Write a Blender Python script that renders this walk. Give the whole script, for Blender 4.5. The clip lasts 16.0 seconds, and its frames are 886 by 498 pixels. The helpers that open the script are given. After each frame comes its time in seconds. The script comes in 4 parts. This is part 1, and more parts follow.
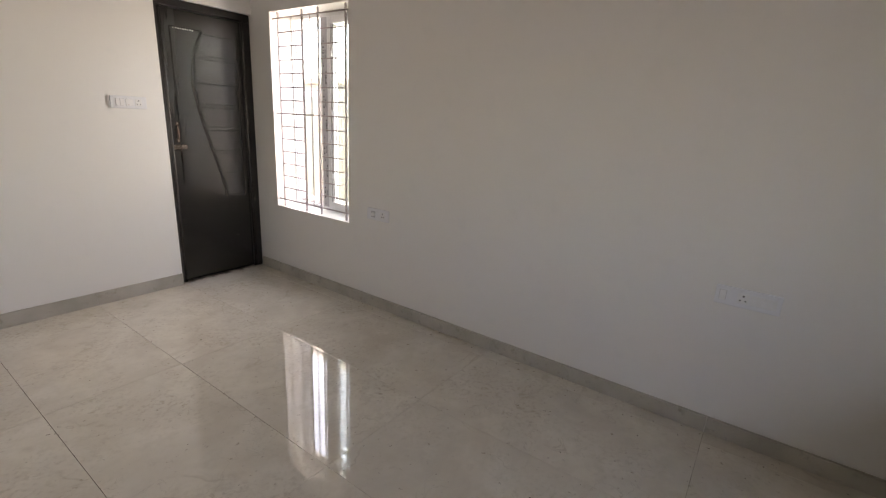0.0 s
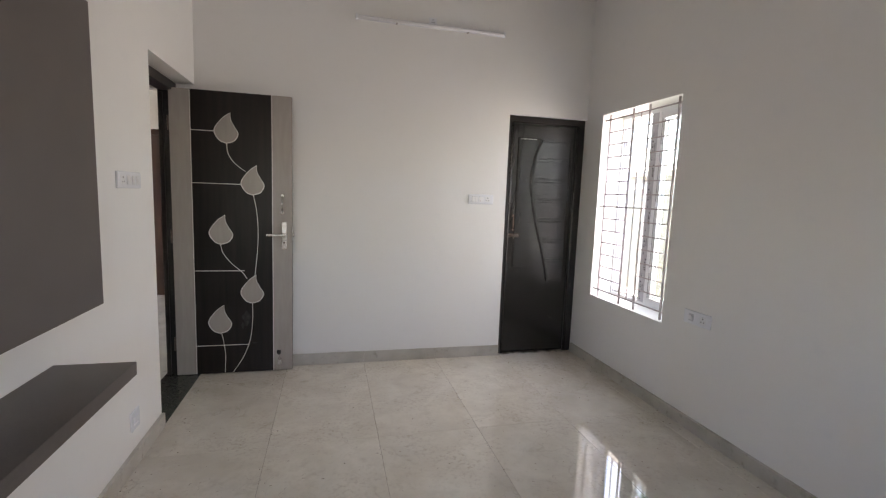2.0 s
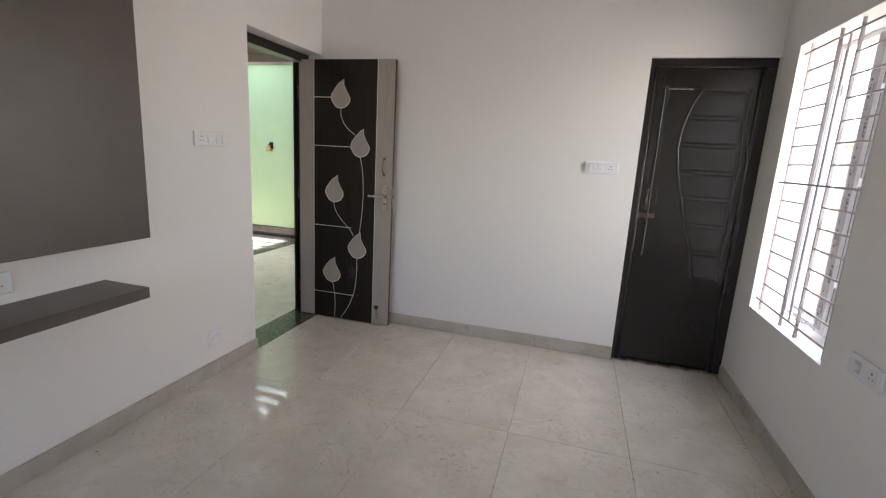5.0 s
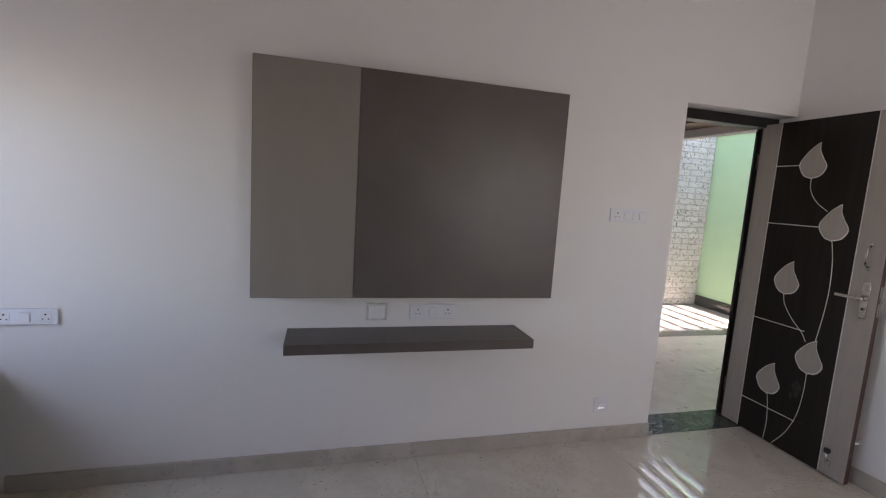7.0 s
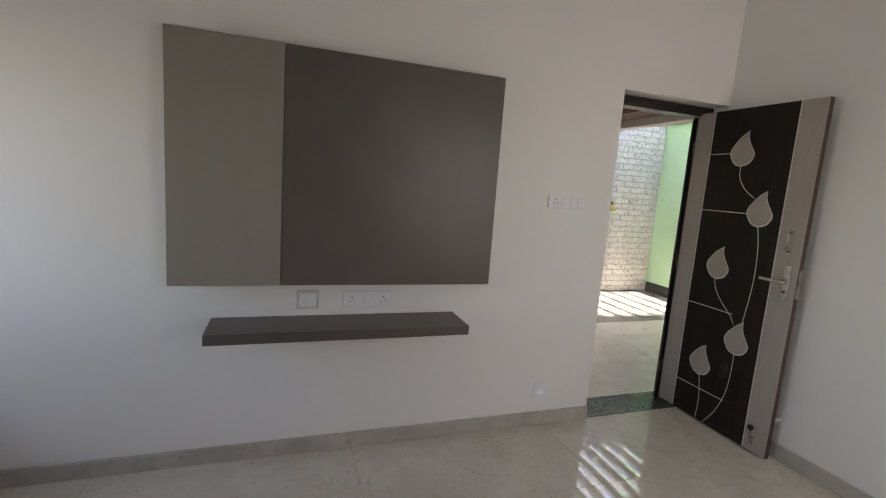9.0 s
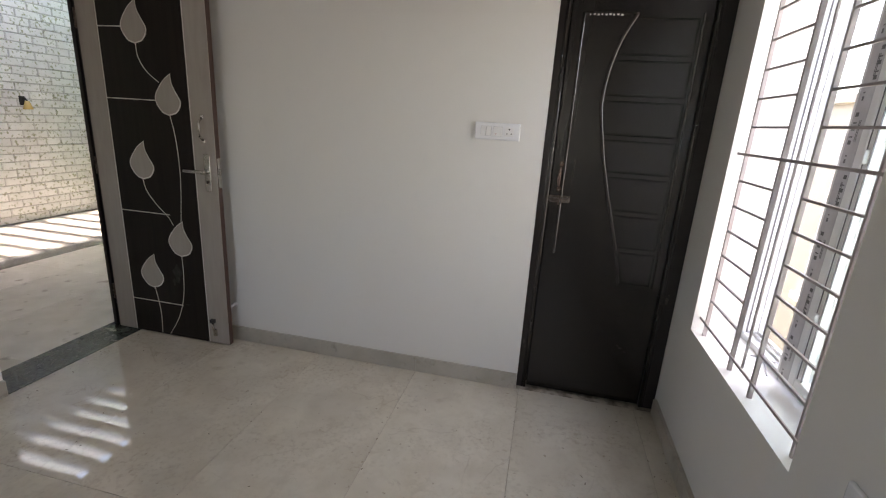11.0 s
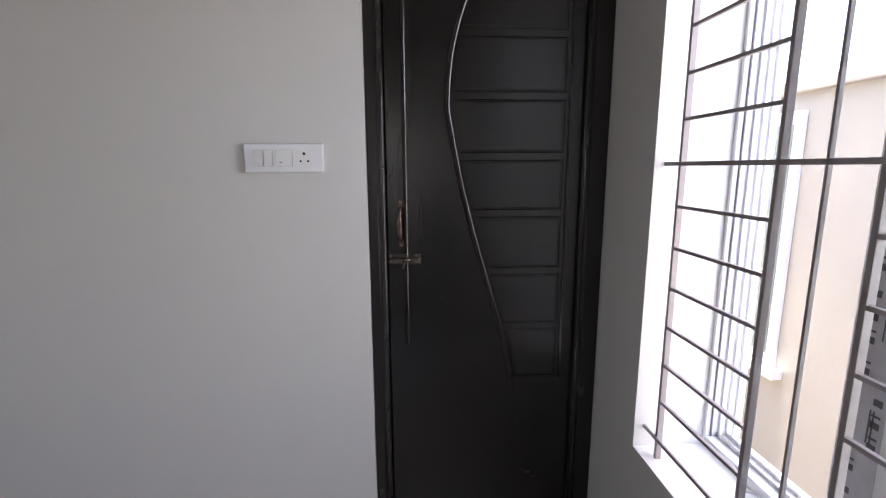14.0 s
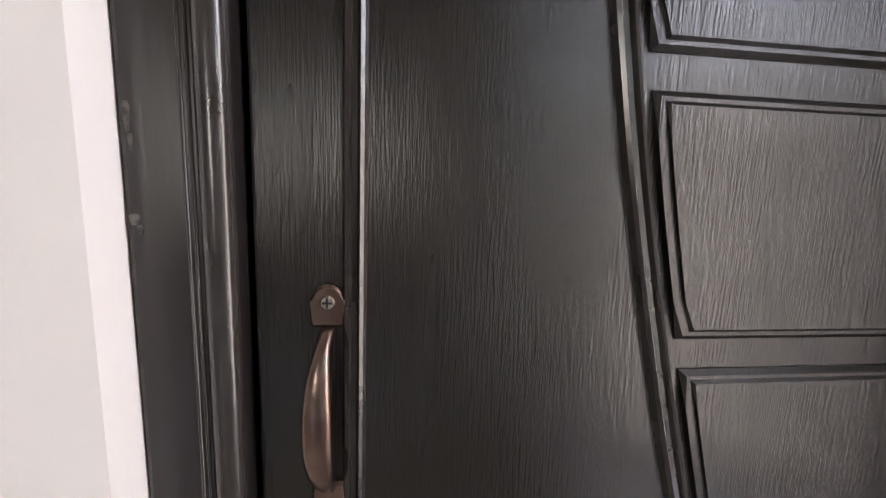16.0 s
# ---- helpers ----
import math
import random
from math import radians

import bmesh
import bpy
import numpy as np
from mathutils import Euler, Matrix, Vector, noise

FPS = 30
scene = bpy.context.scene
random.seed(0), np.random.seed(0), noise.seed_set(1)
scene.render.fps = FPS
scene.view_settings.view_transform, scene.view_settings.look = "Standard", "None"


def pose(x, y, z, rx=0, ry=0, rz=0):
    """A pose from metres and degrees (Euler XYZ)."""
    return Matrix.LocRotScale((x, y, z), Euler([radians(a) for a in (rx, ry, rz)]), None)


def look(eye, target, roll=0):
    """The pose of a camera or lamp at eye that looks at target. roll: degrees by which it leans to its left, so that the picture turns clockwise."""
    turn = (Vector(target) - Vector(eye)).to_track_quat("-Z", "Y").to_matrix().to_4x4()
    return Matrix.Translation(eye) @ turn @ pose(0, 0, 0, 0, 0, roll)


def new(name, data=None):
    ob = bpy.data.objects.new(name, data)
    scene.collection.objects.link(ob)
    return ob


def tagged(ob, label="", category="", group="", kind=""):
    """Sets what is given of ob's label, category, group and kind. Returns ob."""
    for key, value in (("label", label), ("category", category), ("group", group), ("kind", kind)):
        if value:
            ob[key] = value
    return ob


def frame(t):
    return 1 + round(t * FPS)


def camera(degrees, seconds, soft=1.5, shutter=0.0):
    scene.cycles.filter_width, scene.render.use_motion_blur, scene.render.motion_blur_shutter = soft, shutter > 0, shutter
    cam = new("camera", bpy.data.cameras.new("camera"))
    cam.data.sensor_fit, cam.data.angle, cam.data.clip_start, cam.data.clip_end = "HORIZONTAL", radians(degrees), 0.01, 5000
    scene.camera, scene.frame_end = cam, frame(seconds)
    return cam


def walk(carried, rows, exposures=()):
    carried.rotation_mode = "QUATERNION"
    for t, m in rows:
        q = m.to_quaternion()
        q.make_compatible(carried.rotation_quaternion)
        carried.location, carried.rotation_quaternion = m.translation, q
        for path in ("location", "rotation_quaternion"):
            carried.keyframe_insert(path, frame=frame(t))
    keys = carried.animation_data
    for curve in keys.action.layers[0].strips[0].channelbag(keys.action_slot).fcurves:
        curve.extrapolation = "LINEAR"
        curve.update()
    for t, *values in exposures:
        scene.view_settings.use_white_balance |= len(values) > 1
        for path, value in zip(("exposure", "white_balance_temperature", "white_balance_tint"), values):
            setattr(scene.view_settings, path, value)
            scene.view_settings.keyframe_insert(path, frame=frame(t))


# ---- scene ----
cam = camera(88.4, 16.0, soft=1.2)
PATH = [
    (0, (0.829, -3.686, 1.401), (2.4, -2.576, 0.851), 3.2),
    (0.5, (0.896, -3.676, 1.372), (2.045, -2.131, 0.832), 4.1),
    (1, (0.903, -3.688, 1.396), (1.688, -1.915, 0.903), 3.9),
    (1.5, (0.941, -3.713, 1.398), (1.531, -1.843, 1.004), 2.9),
    (2, (0.958, -3.737, 1.418), (1.439, -1.811, 1.182), 2.1),
    (2.5, (1.027, -3.771, 1.414), (1.373, -1.814, 1.19), 1.4),
    (3, (1.084, -3.748, 1.394), (1.388, -1.793, 1.1), 0.7),
    (3.2, (1.13, -3.722, 1.391), (1.422, -1.768, 1.077), 0.6),
    (5.3, (2.163, -3.353, 1.43), (1.344, -1.577, 1.014), 2.2),
    (5.5, (2.209, -3.307, 1.443), (1.174, -1.64, 1.055), 1.5),
    (6, (2.344, -3.183, 1.495), (0.806, -1.947, 1.164), 2.6),
    (6.5, (2.403, -3.083, 1.514), (0.614, -2.238, 1.218), 3.1),
    (7, (2.381, -2.999, 1.506), (0.467, -2.475, 1.257), 3.7),
    (7.5, (2.404, -2.929, 1.532), (0.431, -2.709, 1.288), 4.0),
    (8, (2.421, -2.884, 1.519), (0.436, -2.801, 1.291), 3.9),
    (8.5, (2.407, -2.863, 1.506), (0.435, -2.627, 1.272), 4.1),
    (9, (2.391, -2.815, 1.491), (0.524, -2.157, 1.207), 4.1),
    (9.5, (2.401, -2.742, 1.468), (0.801, -1.592, 1.124), 3.6),
    (10, (2.449, -2.632, 1.429), (1.3, -1.053, 0.995), 2.8),
    (10.2, (2.494, -2.561, 1.456), (1.511, -0.887, 0.972), 3.0),
    (12.3, (2.394, -1.945, 1.372), (2.570, -0.018, 0.838), 0.8),
    (12.5, (2.389, -1.876, 1.400), (2.594, 0.055, 0.923), 0.4),
    (13, (2.463, -1.751, 1.403), (2.652, 0.228, 1.18), 0.1),
    (13.5, (2.526, -1.592, 1.403), (2.701, 0.388, 1.188), -0.1),
    (14, (2.571, -1.359, 1.364), (2.701, 0.605, 1.012), -0.2),
    (14.5, (2.538, -1.050, 1.378), (2.803, 0.900, 1.029), 0.0),
    (15, (2.574, -0.735, 1.363), (2.837, 1.219, 1.026), 0.7),
    (15.5, (2.608, -0.456, 1.368), (2.795, 1.51, 1.054), 1.7),
    (16, (2.564, -0.214, 1.337), (2.829, 1.737, 0.988), 2.2),
]
EXPOSURES = [(0, 4.75, 8500, 20), (0.5, 4.3, 7900, 18), (1, 4.5, 7700, 17), (2, 4.8, 7600, 18), (3, 4.85, 7500, 18), (5.5, 4.75, 7500, 20), (6.5, 4.45, 6900, 24), (7, 4.45, 7200, 23), (8, 4.55, 7300, 20), (9, 4.5, 7700, 17), (10, 4.4, 7900, 15),
             (12.5, 4.25, 7300, 19), (13, 4.4, 7200, 20), (13.5, 4.15, 7000, 21), (14.5, 4.1, 7000, 21), (15.3, 4.6, 7500, 20), (16, 5.0, 7700, 22)]
walk(cam, [(t, look(eye, target, roll)) for t, eye, target, roll in PATH], EXPOSURES)

# ---- light ----
world = bpy.data.worlds.new("sky")
scene.world = world
world.use_nodes = True
wn = world.node_tree.nodes
sky = wn.new("ShaderNodeTexSky")
sky.sky_type, sky.sun_disc = "NISHITA", False
sky.sun_elevation, sky.sun_rotation = radians(78), radians(305)
world.node_tree.links.new(sky.outputs[0], wn["Background"].inputs[0])
wn["Background"].inputs[1].default_value = 0.085
sun = new("sun", bpy.data.lights.new("sun", "SUN"))
sun.data.energy, sun.data.angle, sun.data.color = 2.1, radians(2.5), (1.0, 0.97, 0.93)
sun.matrix_world = look((0, 0, 10), (0.3, -0.7, 0))
# sky's light through the east window and the south window above the counter
for eye, aim, wide, tall, watts, tone, beam in (((3.478, -0.692, 1.364), (0, -0.692, 1.21), 0.88, 1.50, 1.0, (0.97, 0.985, 1.0), 145),
                                                ((0.90, -5.205, 1.50), (0.90, 0, 1.20), 0.86, 1.02, 0.27, (0.80, 0.89, 1.0), 150)):
    day = new("window_light", bpy.data.lights.new("window_light", "AREA"))
    day.data.shape, day.data.size, day.data.size_y = "RECTANGLE", wide, tall
    day.data.energy, day.data.color, day.data.spread = watts, tone, radians(beam)
    day.matrix_world = look(eye, aim)


# ---- materials ----
def material(name, color, rough=0.5, metal=0.0, second=None, scale=6.0, mix=1.0, bump=0.0, bump_scale=60.0,
             stretch=(1, 1, 1), fine=None, fine_scale=90.0, rough_var=0.0, random_value=0.0, lo=0.35, hi=0.65, fine_lo=0.58, fine_hi=0.75, ior=1.5):
    m = bpy.data.materials.new(name)
    m.use_nodes = True
    nt = m.node_tree
    n, link = nt.nodes, nt.links.new
    b = n["Principled BSDF"]
    b.inputs["Roughness"].default_value, b.inputs["Metallic"].default_value = rough, metal
    b.inputs["IOR"].default_value = ior
    geo = n.new("ShaderNodeNewGeometry")
    mp = n.new("ShaderNodeMapping")
    mp.inputs["Scale"].default_value = stretch
    link(geo.outputs["Position"], mp.inputs["Vector"])

    def noisy(s, detail, a, z):
        t = n.new("ShaderNodeTexNoise")
        t.inputs["Scale"].default_value, t.inputs["Detail"].default_value = s, detail
        link(mp.outputs[0], t.inputs["Vector"])
        r = n.new("ShaderNodeMapRange")
        r.inputs["From Min"].default_value, r.inputs["From Max"].default_value = a, z
        link(t.outputs["Fac"], r.inputs["Value"])
        return r.outputs[0]

    def blend(fac, one, two):
        x = n.new("ShaderNodeMix")
        x.data_type = "RGBA"
        link(fac, x.inputs["Factor"])
        for sock, v in ((x.inputs["A"], one), (x.inputs["B"], two)):
            if isinstance(v, tuple):
                sock.default_value = (*v, 1)
            else:
                link(v, sock)
        return x.outputs["Result"]

    out = None
    if second:
        out = blend(noisy(scale, 6, lo, hi), color, second)
    if fine:
        out = blend(noisy(fine_scale, 4, fine_lo, fine_hi), out if out else color, fine)
    if random_value:
        info = n.new("ShaderNodeObjectInfo")
        hsv = n.new("ShaderNodeHueSaturation")
        r = n.new("ShaderNodeMapRange")
        r.inputs["To Min"].default_value, r.inputs["To Max"].default_value = 1 - random_value, 1 + random_value
        link(info.outputs["Random"], r.inputs["Value"])
        link(r.outputs[0], hsv.inputs["Value"])
        if out:
            link(out, hsv.inputs["Color"])
        else:
            hsv.inputs["Color"].default_value = (*color, 1)
        out = hsv.outputs[0]
    if out:
        link(out, b.inputs["Base Color"])
    else:
        b.inputs["Base Color"].default_value = (*color, 1)
    if rough_var:
        r = noisy(scale * 1.7, 5, 0.3, 0.7)
        mr = n.new("ShaderNodeMapRange")
        mr.inputs["To Min"].default_value, mr.inputs["To Max"].default_value = rough - rough_var, rough + rough_var
        link(r, mr.inputs["Value"])
        link(mr.outputs[0], b.inputs["Roughness"])
    if bump:
        t = n.new("ShaderNodeTexNoise")
        t.inputs["Scale"].default_value, t.inputs["Detail"].default_value = bump_scale, 4
        link(mp.outputs[0], t.inputs["Vector"])
        bp = n.new("ShaderNodeBump")
        bp.inputs["Strength"].default_value, bp.inputs["Distance"].default_value = bump, 0.004
        link(t.outputs["Fac"], bp.inputs["Height"])
        link(bp.outputs[0], b.inputs["Normal"])
    return m


def glass_material():
    m = bpy.data.materials.new("window_glass")
    m.use_nodes = True
    n, link = m.node_tree.nodes, m.node_tree.links.new
    n.clear()
    out, mixer = n.new("ShaderNodeOutputMaterial"), n.new("ShaderNodeMixShader")
    clear, gloss = n.new("ShaderNodeBsdfTransparent"), n.new("ShaderNodeBsdfGlossy")
    clear.inputs[0].default_value = (0.93, 0.96, 0.95, 1)
    gloss.inputs["Roughness"].default_value = 0.02
    mixer.inputs[0].default_value = 0.05
    link(clear.outputs[0], mixer.inputs[1])
    link(gloss.outputs[0], mixer.inputs[2])
    link(mixer.outputs[0], out.inputs[0])
    return m


def marble_tile(name, base, cloud, vein, grime):
    """Polished marble-look tile: wide soft clouds, thin broken veins that differ from tile to tile, and small dirty scuffs."""
    m = bpy.data.materials.new(name)
    m.use_nodes = True
    n, link = m.node_tree.nodes, m.node_tree.links.new
    b = n["Principled BSDF"]
    b.inputs["IOR"].default_value = 1.62
    geo, info, shift = n.new("ShaderNodeNewGeometry"), n.new("ShaderNodeObjectInfo"), n.new("ShaderNodeVectorMath")
    scaled = n.new("ShaderNodeMath")
    scaled.operation, scaled.inputs[1].default_value = "MULTIPLY", 37.0
    link(info.outputs["Random"], scaled.inputs[0])
    link(geo.outputs["Position"], shift.inputs[0])
    link(scaled.outputs[0], shift.inputs[1])

    def noisy(source, s, detail, lo, hi, low=0.0, high=1.0, warp=0.0):
        t, r = n.new("ShaderNodeTexNoise"), n.new("ShaderNodeMapRange")
        t.inputs["Scale"].default_value, t.inputs["Detail"].default_value, t.inputs["Distortion"].default_value = s, detail, warp
        r.inputs["From Min"].default_value, r.inputs["From Max"].default_value = lo, hi
        r.inputs["To Min"].default_value, r.inputs["To Max"].default_value = low, high
        link(source, t.inputs["Vector"])
        link(t.outputs["Fac"], r.inputs["Value"])
        return r.outputs[0]

    def ridge(source, s, width, warp):
        t, d, a, r = n.new("ShaderNodeTexNoise"), n.new("ShaderNodeMath"), n.new("ShaderNodeMath"), n.new("ShaderNodeMapRange")
        t.inputs["Scale"].default_value, t.inputs["Detail"].default_value, t.inputs["Distortion"].default_value = s, 5, warp
        link(source, t.inputs["Vector"])
        d.operation, d.inputs[1].default_value = "SUBTRACT", 0.5
        a.operation = "ABSOLUTE"
        link(t.outputs["Fac"], d.inputs[0])
        link(d.outputs[0], a.inputs[0])
        r.inputs["From Min"].default_value, r.inputs["From Max"].default_value = width, 0.0
        link(a.outputs[0], r.inputs["Value"])
        return r.outputs[0]

    def times(x, y):
        k = n.new("ShaderNodeMath")
        k.operation = "MULTIPLY"
        for sock, v in zip(k.inputs, (x, y)):
            if isinstance(v, float):
                sock.default_value = v
            else:
                link(v, sock)
        return k.outputs[0]

    def blend(fac, one, two):
        x = n.new("ShaderNodeMix")
        x.data_type = "RGBA"
        link(fac, x.inputs["Factor"])
        for sock, v in ((x.inputs["A"], one), (x.inputs["B"], two)):
            if isinstance(v, tuple):
                sock.default_value = (*v, 1)
            else:
                link(v, sock)
        return x.outputs["Result"]

    own, whole = shift.outputs[0], geo.outputs["Position"]
    out = blend(noisy(own, 3.2, 7, 0.32, 0.70, warp=0.6), base, cloud)
    out = blend(times(noisy(own, 17, 6, 0.45, 0.75), 0.55), out, cloud)
    out = blend(times(times(ridge(own, 2.6, 0.016, 0.9), noisy(own, 4.5, 2, 0.50, 0.66)), 0.40), out, vein)
    out = blend(times(times(ridge(own, 8.0, 0.013, 1.2), noisy(own, 6.5, 2, 0.52, 0.66)), 0.5), out, vein)
    out = blend(times(times(noisy(own, 48, 5, 0.5, 0.72), noisy(whole, 2.3, 3, 0.42, 0.68)), 0.6), out, vein)
    out = blend(times(noisy(whole, 34, 3, 0.67, 0.76), 0.55), out, grime)
    out = blend(times(times(noisy(whole, 11, 4, 0.56, 0.72), noisy(whole, 1.7, 2, 0.45, 0.65)), 0.45), out, vein)
    link(out, b.inputs["Base Color"])
    link(noisy(whole, 5, 5, 0.35, 0.7, 0.004, 0.022), b.inputs["Roughness"])
    t, bp = n.new("ShaderNodeTexNoise"), n.new("ShaderNodeBump")
    t.inputs["Scale"].default_value, t.inputs["Detail"].default_value = 5.0, 1.5
    bp.inputs["Strength"].default_value, bp.inputs["Distance"].default_value = 0.012, 0.004
    link(whole, t.inputs["Vector"])
    link(t.outputs["Fac"], bp.inputs["Height"])
    link(bp.outputs[0], b.inputs["Normal"])
    return m


PAINT = material("wall_paint", (0.80, 0.785, 0.76), 0.5, second=(0.795, 0.785, 0.765), scale=1.3, bump=0.07, bump_scale=110, fine=(0.78, 0.77, 0.75), fine_scale=9)
CEIL = material("ceiling_paint", (0.82, 0.81, 0.79), 0.7, second=(0.79, 0.78, 0.76), scale=2, bump=0.05, bump_scale=90)
TILE = marble_tile("polished_tile", (0.68, 0.635, 0.55), (0.56, 0.51, 0.43), (0.40, 0.345, 0.27), (0.20, 0.155, 0.11))
# paler than the room tile: the court's glare is put into the colour
HALLTILE = material("court_lit_hall_tile", (0.76, 0.74, 0.70), 0.06, second=(0.66, 0.64, 0.60), scale=6, bump=0.005, bump_scale=7, fine=(0.45, 0.43, 0.39), fine_scale=9, fine_lo=0.62, fine_hi=0.72, random_value=0.03, ior=1.6)
GROUT = material("grout", (0.50, 0.45, 0.375), 0.9, second=(0.20, 0.17, 0.135), scale=16, lo=0.42, hi=0.6)
SKIRT = material("skirting_tile", (0.50, 0.465, 0.41), 0.3, second=(0.40, 0.37, 0.32), scale=5, bump=0.04, bump_scale=40, fine=(0.34, 0.305, 0.26), fine_scale=22)
BLACKWOOD = material("dark_painted_wood", (0.0068, 0.0054, 0.0047), 0.25, ior=1.6, second=(0.0100, 0.0078, 0.0068), scale=3, bump=0.17, bump_scale=700, stretch=(1, 1, 0.06), rough_var=0.04)
# dark door wood, lightened: window highlights and worn edges put into the colour
MOULD = material("moulding_highlight_and_wear", (0.022, 0.019, 0.018), 0.2, ior=1.62, second=(0.032, 0.028, 0.026), scale=25, bump=0.05, bump_scale=150)
SMEAR = material("dried_paint_smear", (0.11, 0.10, 0.093), 0.7, second=(0.03, 0.026, 0.024), scale=260)
SCUFF = material("dusty_laminate", (0.015, 0.012, 0.0105), 0.5, second=(0.045, 0.041, 0.038), scale=38, lo=0.48, hi=0.72)
HANDLE = material("worn_brown_metal", (0.155, 0.095, 0.078), 0.27, metal=0.9, second=(0.24, 0.175, 0.15), scale=45)
FRAMEWOOD = material("dark_frame_wood", (0.0130, 0.0103, 0.0103), 0.31, ior=1.5, second=(0.0180, 0.0143, 0.0143), scale=4, bump=0.08, bump_scale=90, stretch=(1, 1, 0.1), fine=(0.022, 0.019, 0.018), fine_scale=3.1, fine_lo=0.62, fine_hi=0.8)
LAMDARK = material("dark_laminate", (0.011, 0.008, 0.0065), 0.34, ior=1.36, second=(0.018, 0.013, 0.0105), scale=30, bump=0.08, bump_scale=220, stretch=(1, 1, 0.05))
LAMLIGHT = material("greige_laminate", (0.40, 0.36, 0.325), 0.42, second=(0.37, 0.33, 0.30), scale=40, bump=0.03, bump_scale=200, stretch=(1, 1, 0.15))
SILVER = material("silver_inlay", (0.78, 0.76, 0.73), 0.35, metal=0.4, second=(0.68, 0.66, 0.63), scale=30)
STEEL = material("satin_steel", (0.56, 0.54, 0.51), 0.26, metal=1.0, second=(0.44, 0.42, 0.40), scale=40)
BRONZE = material("antique_bronze", (0.30, 0.20, 0.16), 0.30, metal=1.0, second=(0.42, 0.33, 0.27), scale=50)
BRASSY = material("aged_nickel", (0.20, 0.172, 0.152), 0.30, metal=1.0, second=(0.12, 0.095, 0.082), scale=60)
EDGEWOOD = material("red_brown_edge_wood", (0.075, 0.036, 0.026), 0.45, second=(0.05, 0.025, 0.019), scale=20, bump=0.1, stretch=(1, 1, 0.1))
PANELDARK = material("taupe_laminate", (0.102, 0.084, 0.077), 0.37, ior=1.45, second=(0.120, 0.100, 0.091), scale=5, bump=0.10, bump_scale=480, fine=(0.096, 0.079, 0.072), fine_scale=260, fine_lo=0.45, fine_hi=0.65)
PANELLIGHT = material("light_taupe_laminate", (0.275, 0.245, 0.215), 0.42, second=(0.262, 0.233, 0.204), scale=8, bump=0.05, bump_scale=420, stretch=(1, 1, 0.35))
CABINET = material("grey_green_laminate", (0.085, 0.088, 0.076), 0.4, second=(0.095, 0.098, 0.086), scale=9, bump=0.03, bump_scale=300)
COUNTER = material("counter_laminate", (0.56, 0.51, 0.46), 0.35, second=(0.52, 0.475, 0.43), scale=6, bump=0.02)
PLASTIC = material("white_switch_plastic", (0.82, 0.83, 0.86), 0.25, second=(0.80, 0.81, 0.84), scale=20)
# grey behind the dial; around modules it paints the shade of their gaps
BEZEL_SEAM = material("switch_bezel_seam_shade", (0.50, 0.50, 0.52), 0.4)
GLOW = bpy.data.materials.new("foot_light_glow")
GLOW.use_nodes = True
GLOW.node_tree.nodes["Principled BSDF"].inputs["Emission Color"].default_value = (0.75, 0.82, 1.0, 1)
GLOW.node_tree.nodes["Principled BSDF"].inputs["Emission Strength"].default_value = 0.03
REDLENS = material("red_lens", (0.35, 0.03, 0.025), 0.3)
MODULE = material("white_module_plastic", (0.84, 0.84, 0.85), 0.22, second=(0.80, 0.80, 0.80), scale=30)
HOLE = material("socket_hole", (0.012, 0.012, 0.012), 0.6)
CLEARGREY = material("clear_cover_plastic", (0.74, 0.73, 0.71), 0.10, second=(0.52, 0.51, 0.49), scale=55, bump=0.25, bump_scale=70)
GRANITE = material("black_granite", (0.035, 0.040, 0.036), 0.08, second=(0.075, 0.085, 0.075), scale=45, fine=(0.10, 0.11, 0.095), fine_scale=120)
GRANITE2 = material("grey_granite", (0.17, 0.17, 0.17), 0.25, second=(0.11, 0.11, 0.115), scale=50, fine=(0.3, 0.3, 0.3), fine_scale=140)
UPVC = material("white_upvc", (0.80, 0.81, 0.82), 0.3, second=(0.77, 0.78, 0.80), scale=7)
TAPE = material("protective_film", (0.42, 0.42, 0.45), 0.4, second=(0.50, 0.50, 0.53), scale=18)
TAPEINK = material("film_ink", (0.09, 0.09, 0.10), 0.5)
IRON = material("painted_grille_iron", (0.42, 0.37, 0.37), 0.45, second=(0.35, 0.31, 0.31), scale=22, fine=(0.30, 0.14, 0.07), fine_scale=13, fine_lo=0.68, fine_hi=0.8)
GREEN = material("green_wall_paint", (0.46, 0.70, 0.45), 0.6, second=(0.43, 0.67, 0.42), scale=2, bump=0.08, bump_scale=70)
BRICK = material("white_washed_brick", (0.78, 0.77, 0.755), 0.7, second=(0.70, 0.685, 0.665), scale=5, bump=0.3, bump_scale=35, fine=(0.34, 0.35, 0.24), fine_scale=30, fine_lo=0.56, fine_hi=0.66, random_value=0.05)
MORTAR = material("brick_mortar", (0.50, 0.48, 0.45), 0.9, second=(0.42, 0.405, 0.38), scale=14)
BROWN = material("brown_painted_wood", (0.15, 0.065, 0.035), 0.45, second=(0.11, 0.045, 0.025), scale=5, bump=0.1, stretch=(0.2, 1, 1))
COURT = material("court_floor_tile", (0.36, 0.33, 0.305), 0.45, second=(0.30, 0.275, 0.255), scale=6, bump=0.05, random_value=0.05)
CREAM = material("cream_render", (0.36, 0.34, 0.285), 0.8, second=(0.33, 0.31, 0.26), scale=1.5, bump=0.2, bump_scale=30)
SLATE = material("grey_window_shade", (0.23, 0.265, 0.235), 0.45, second=(0.21, 0.24, 0.215), scale=3)
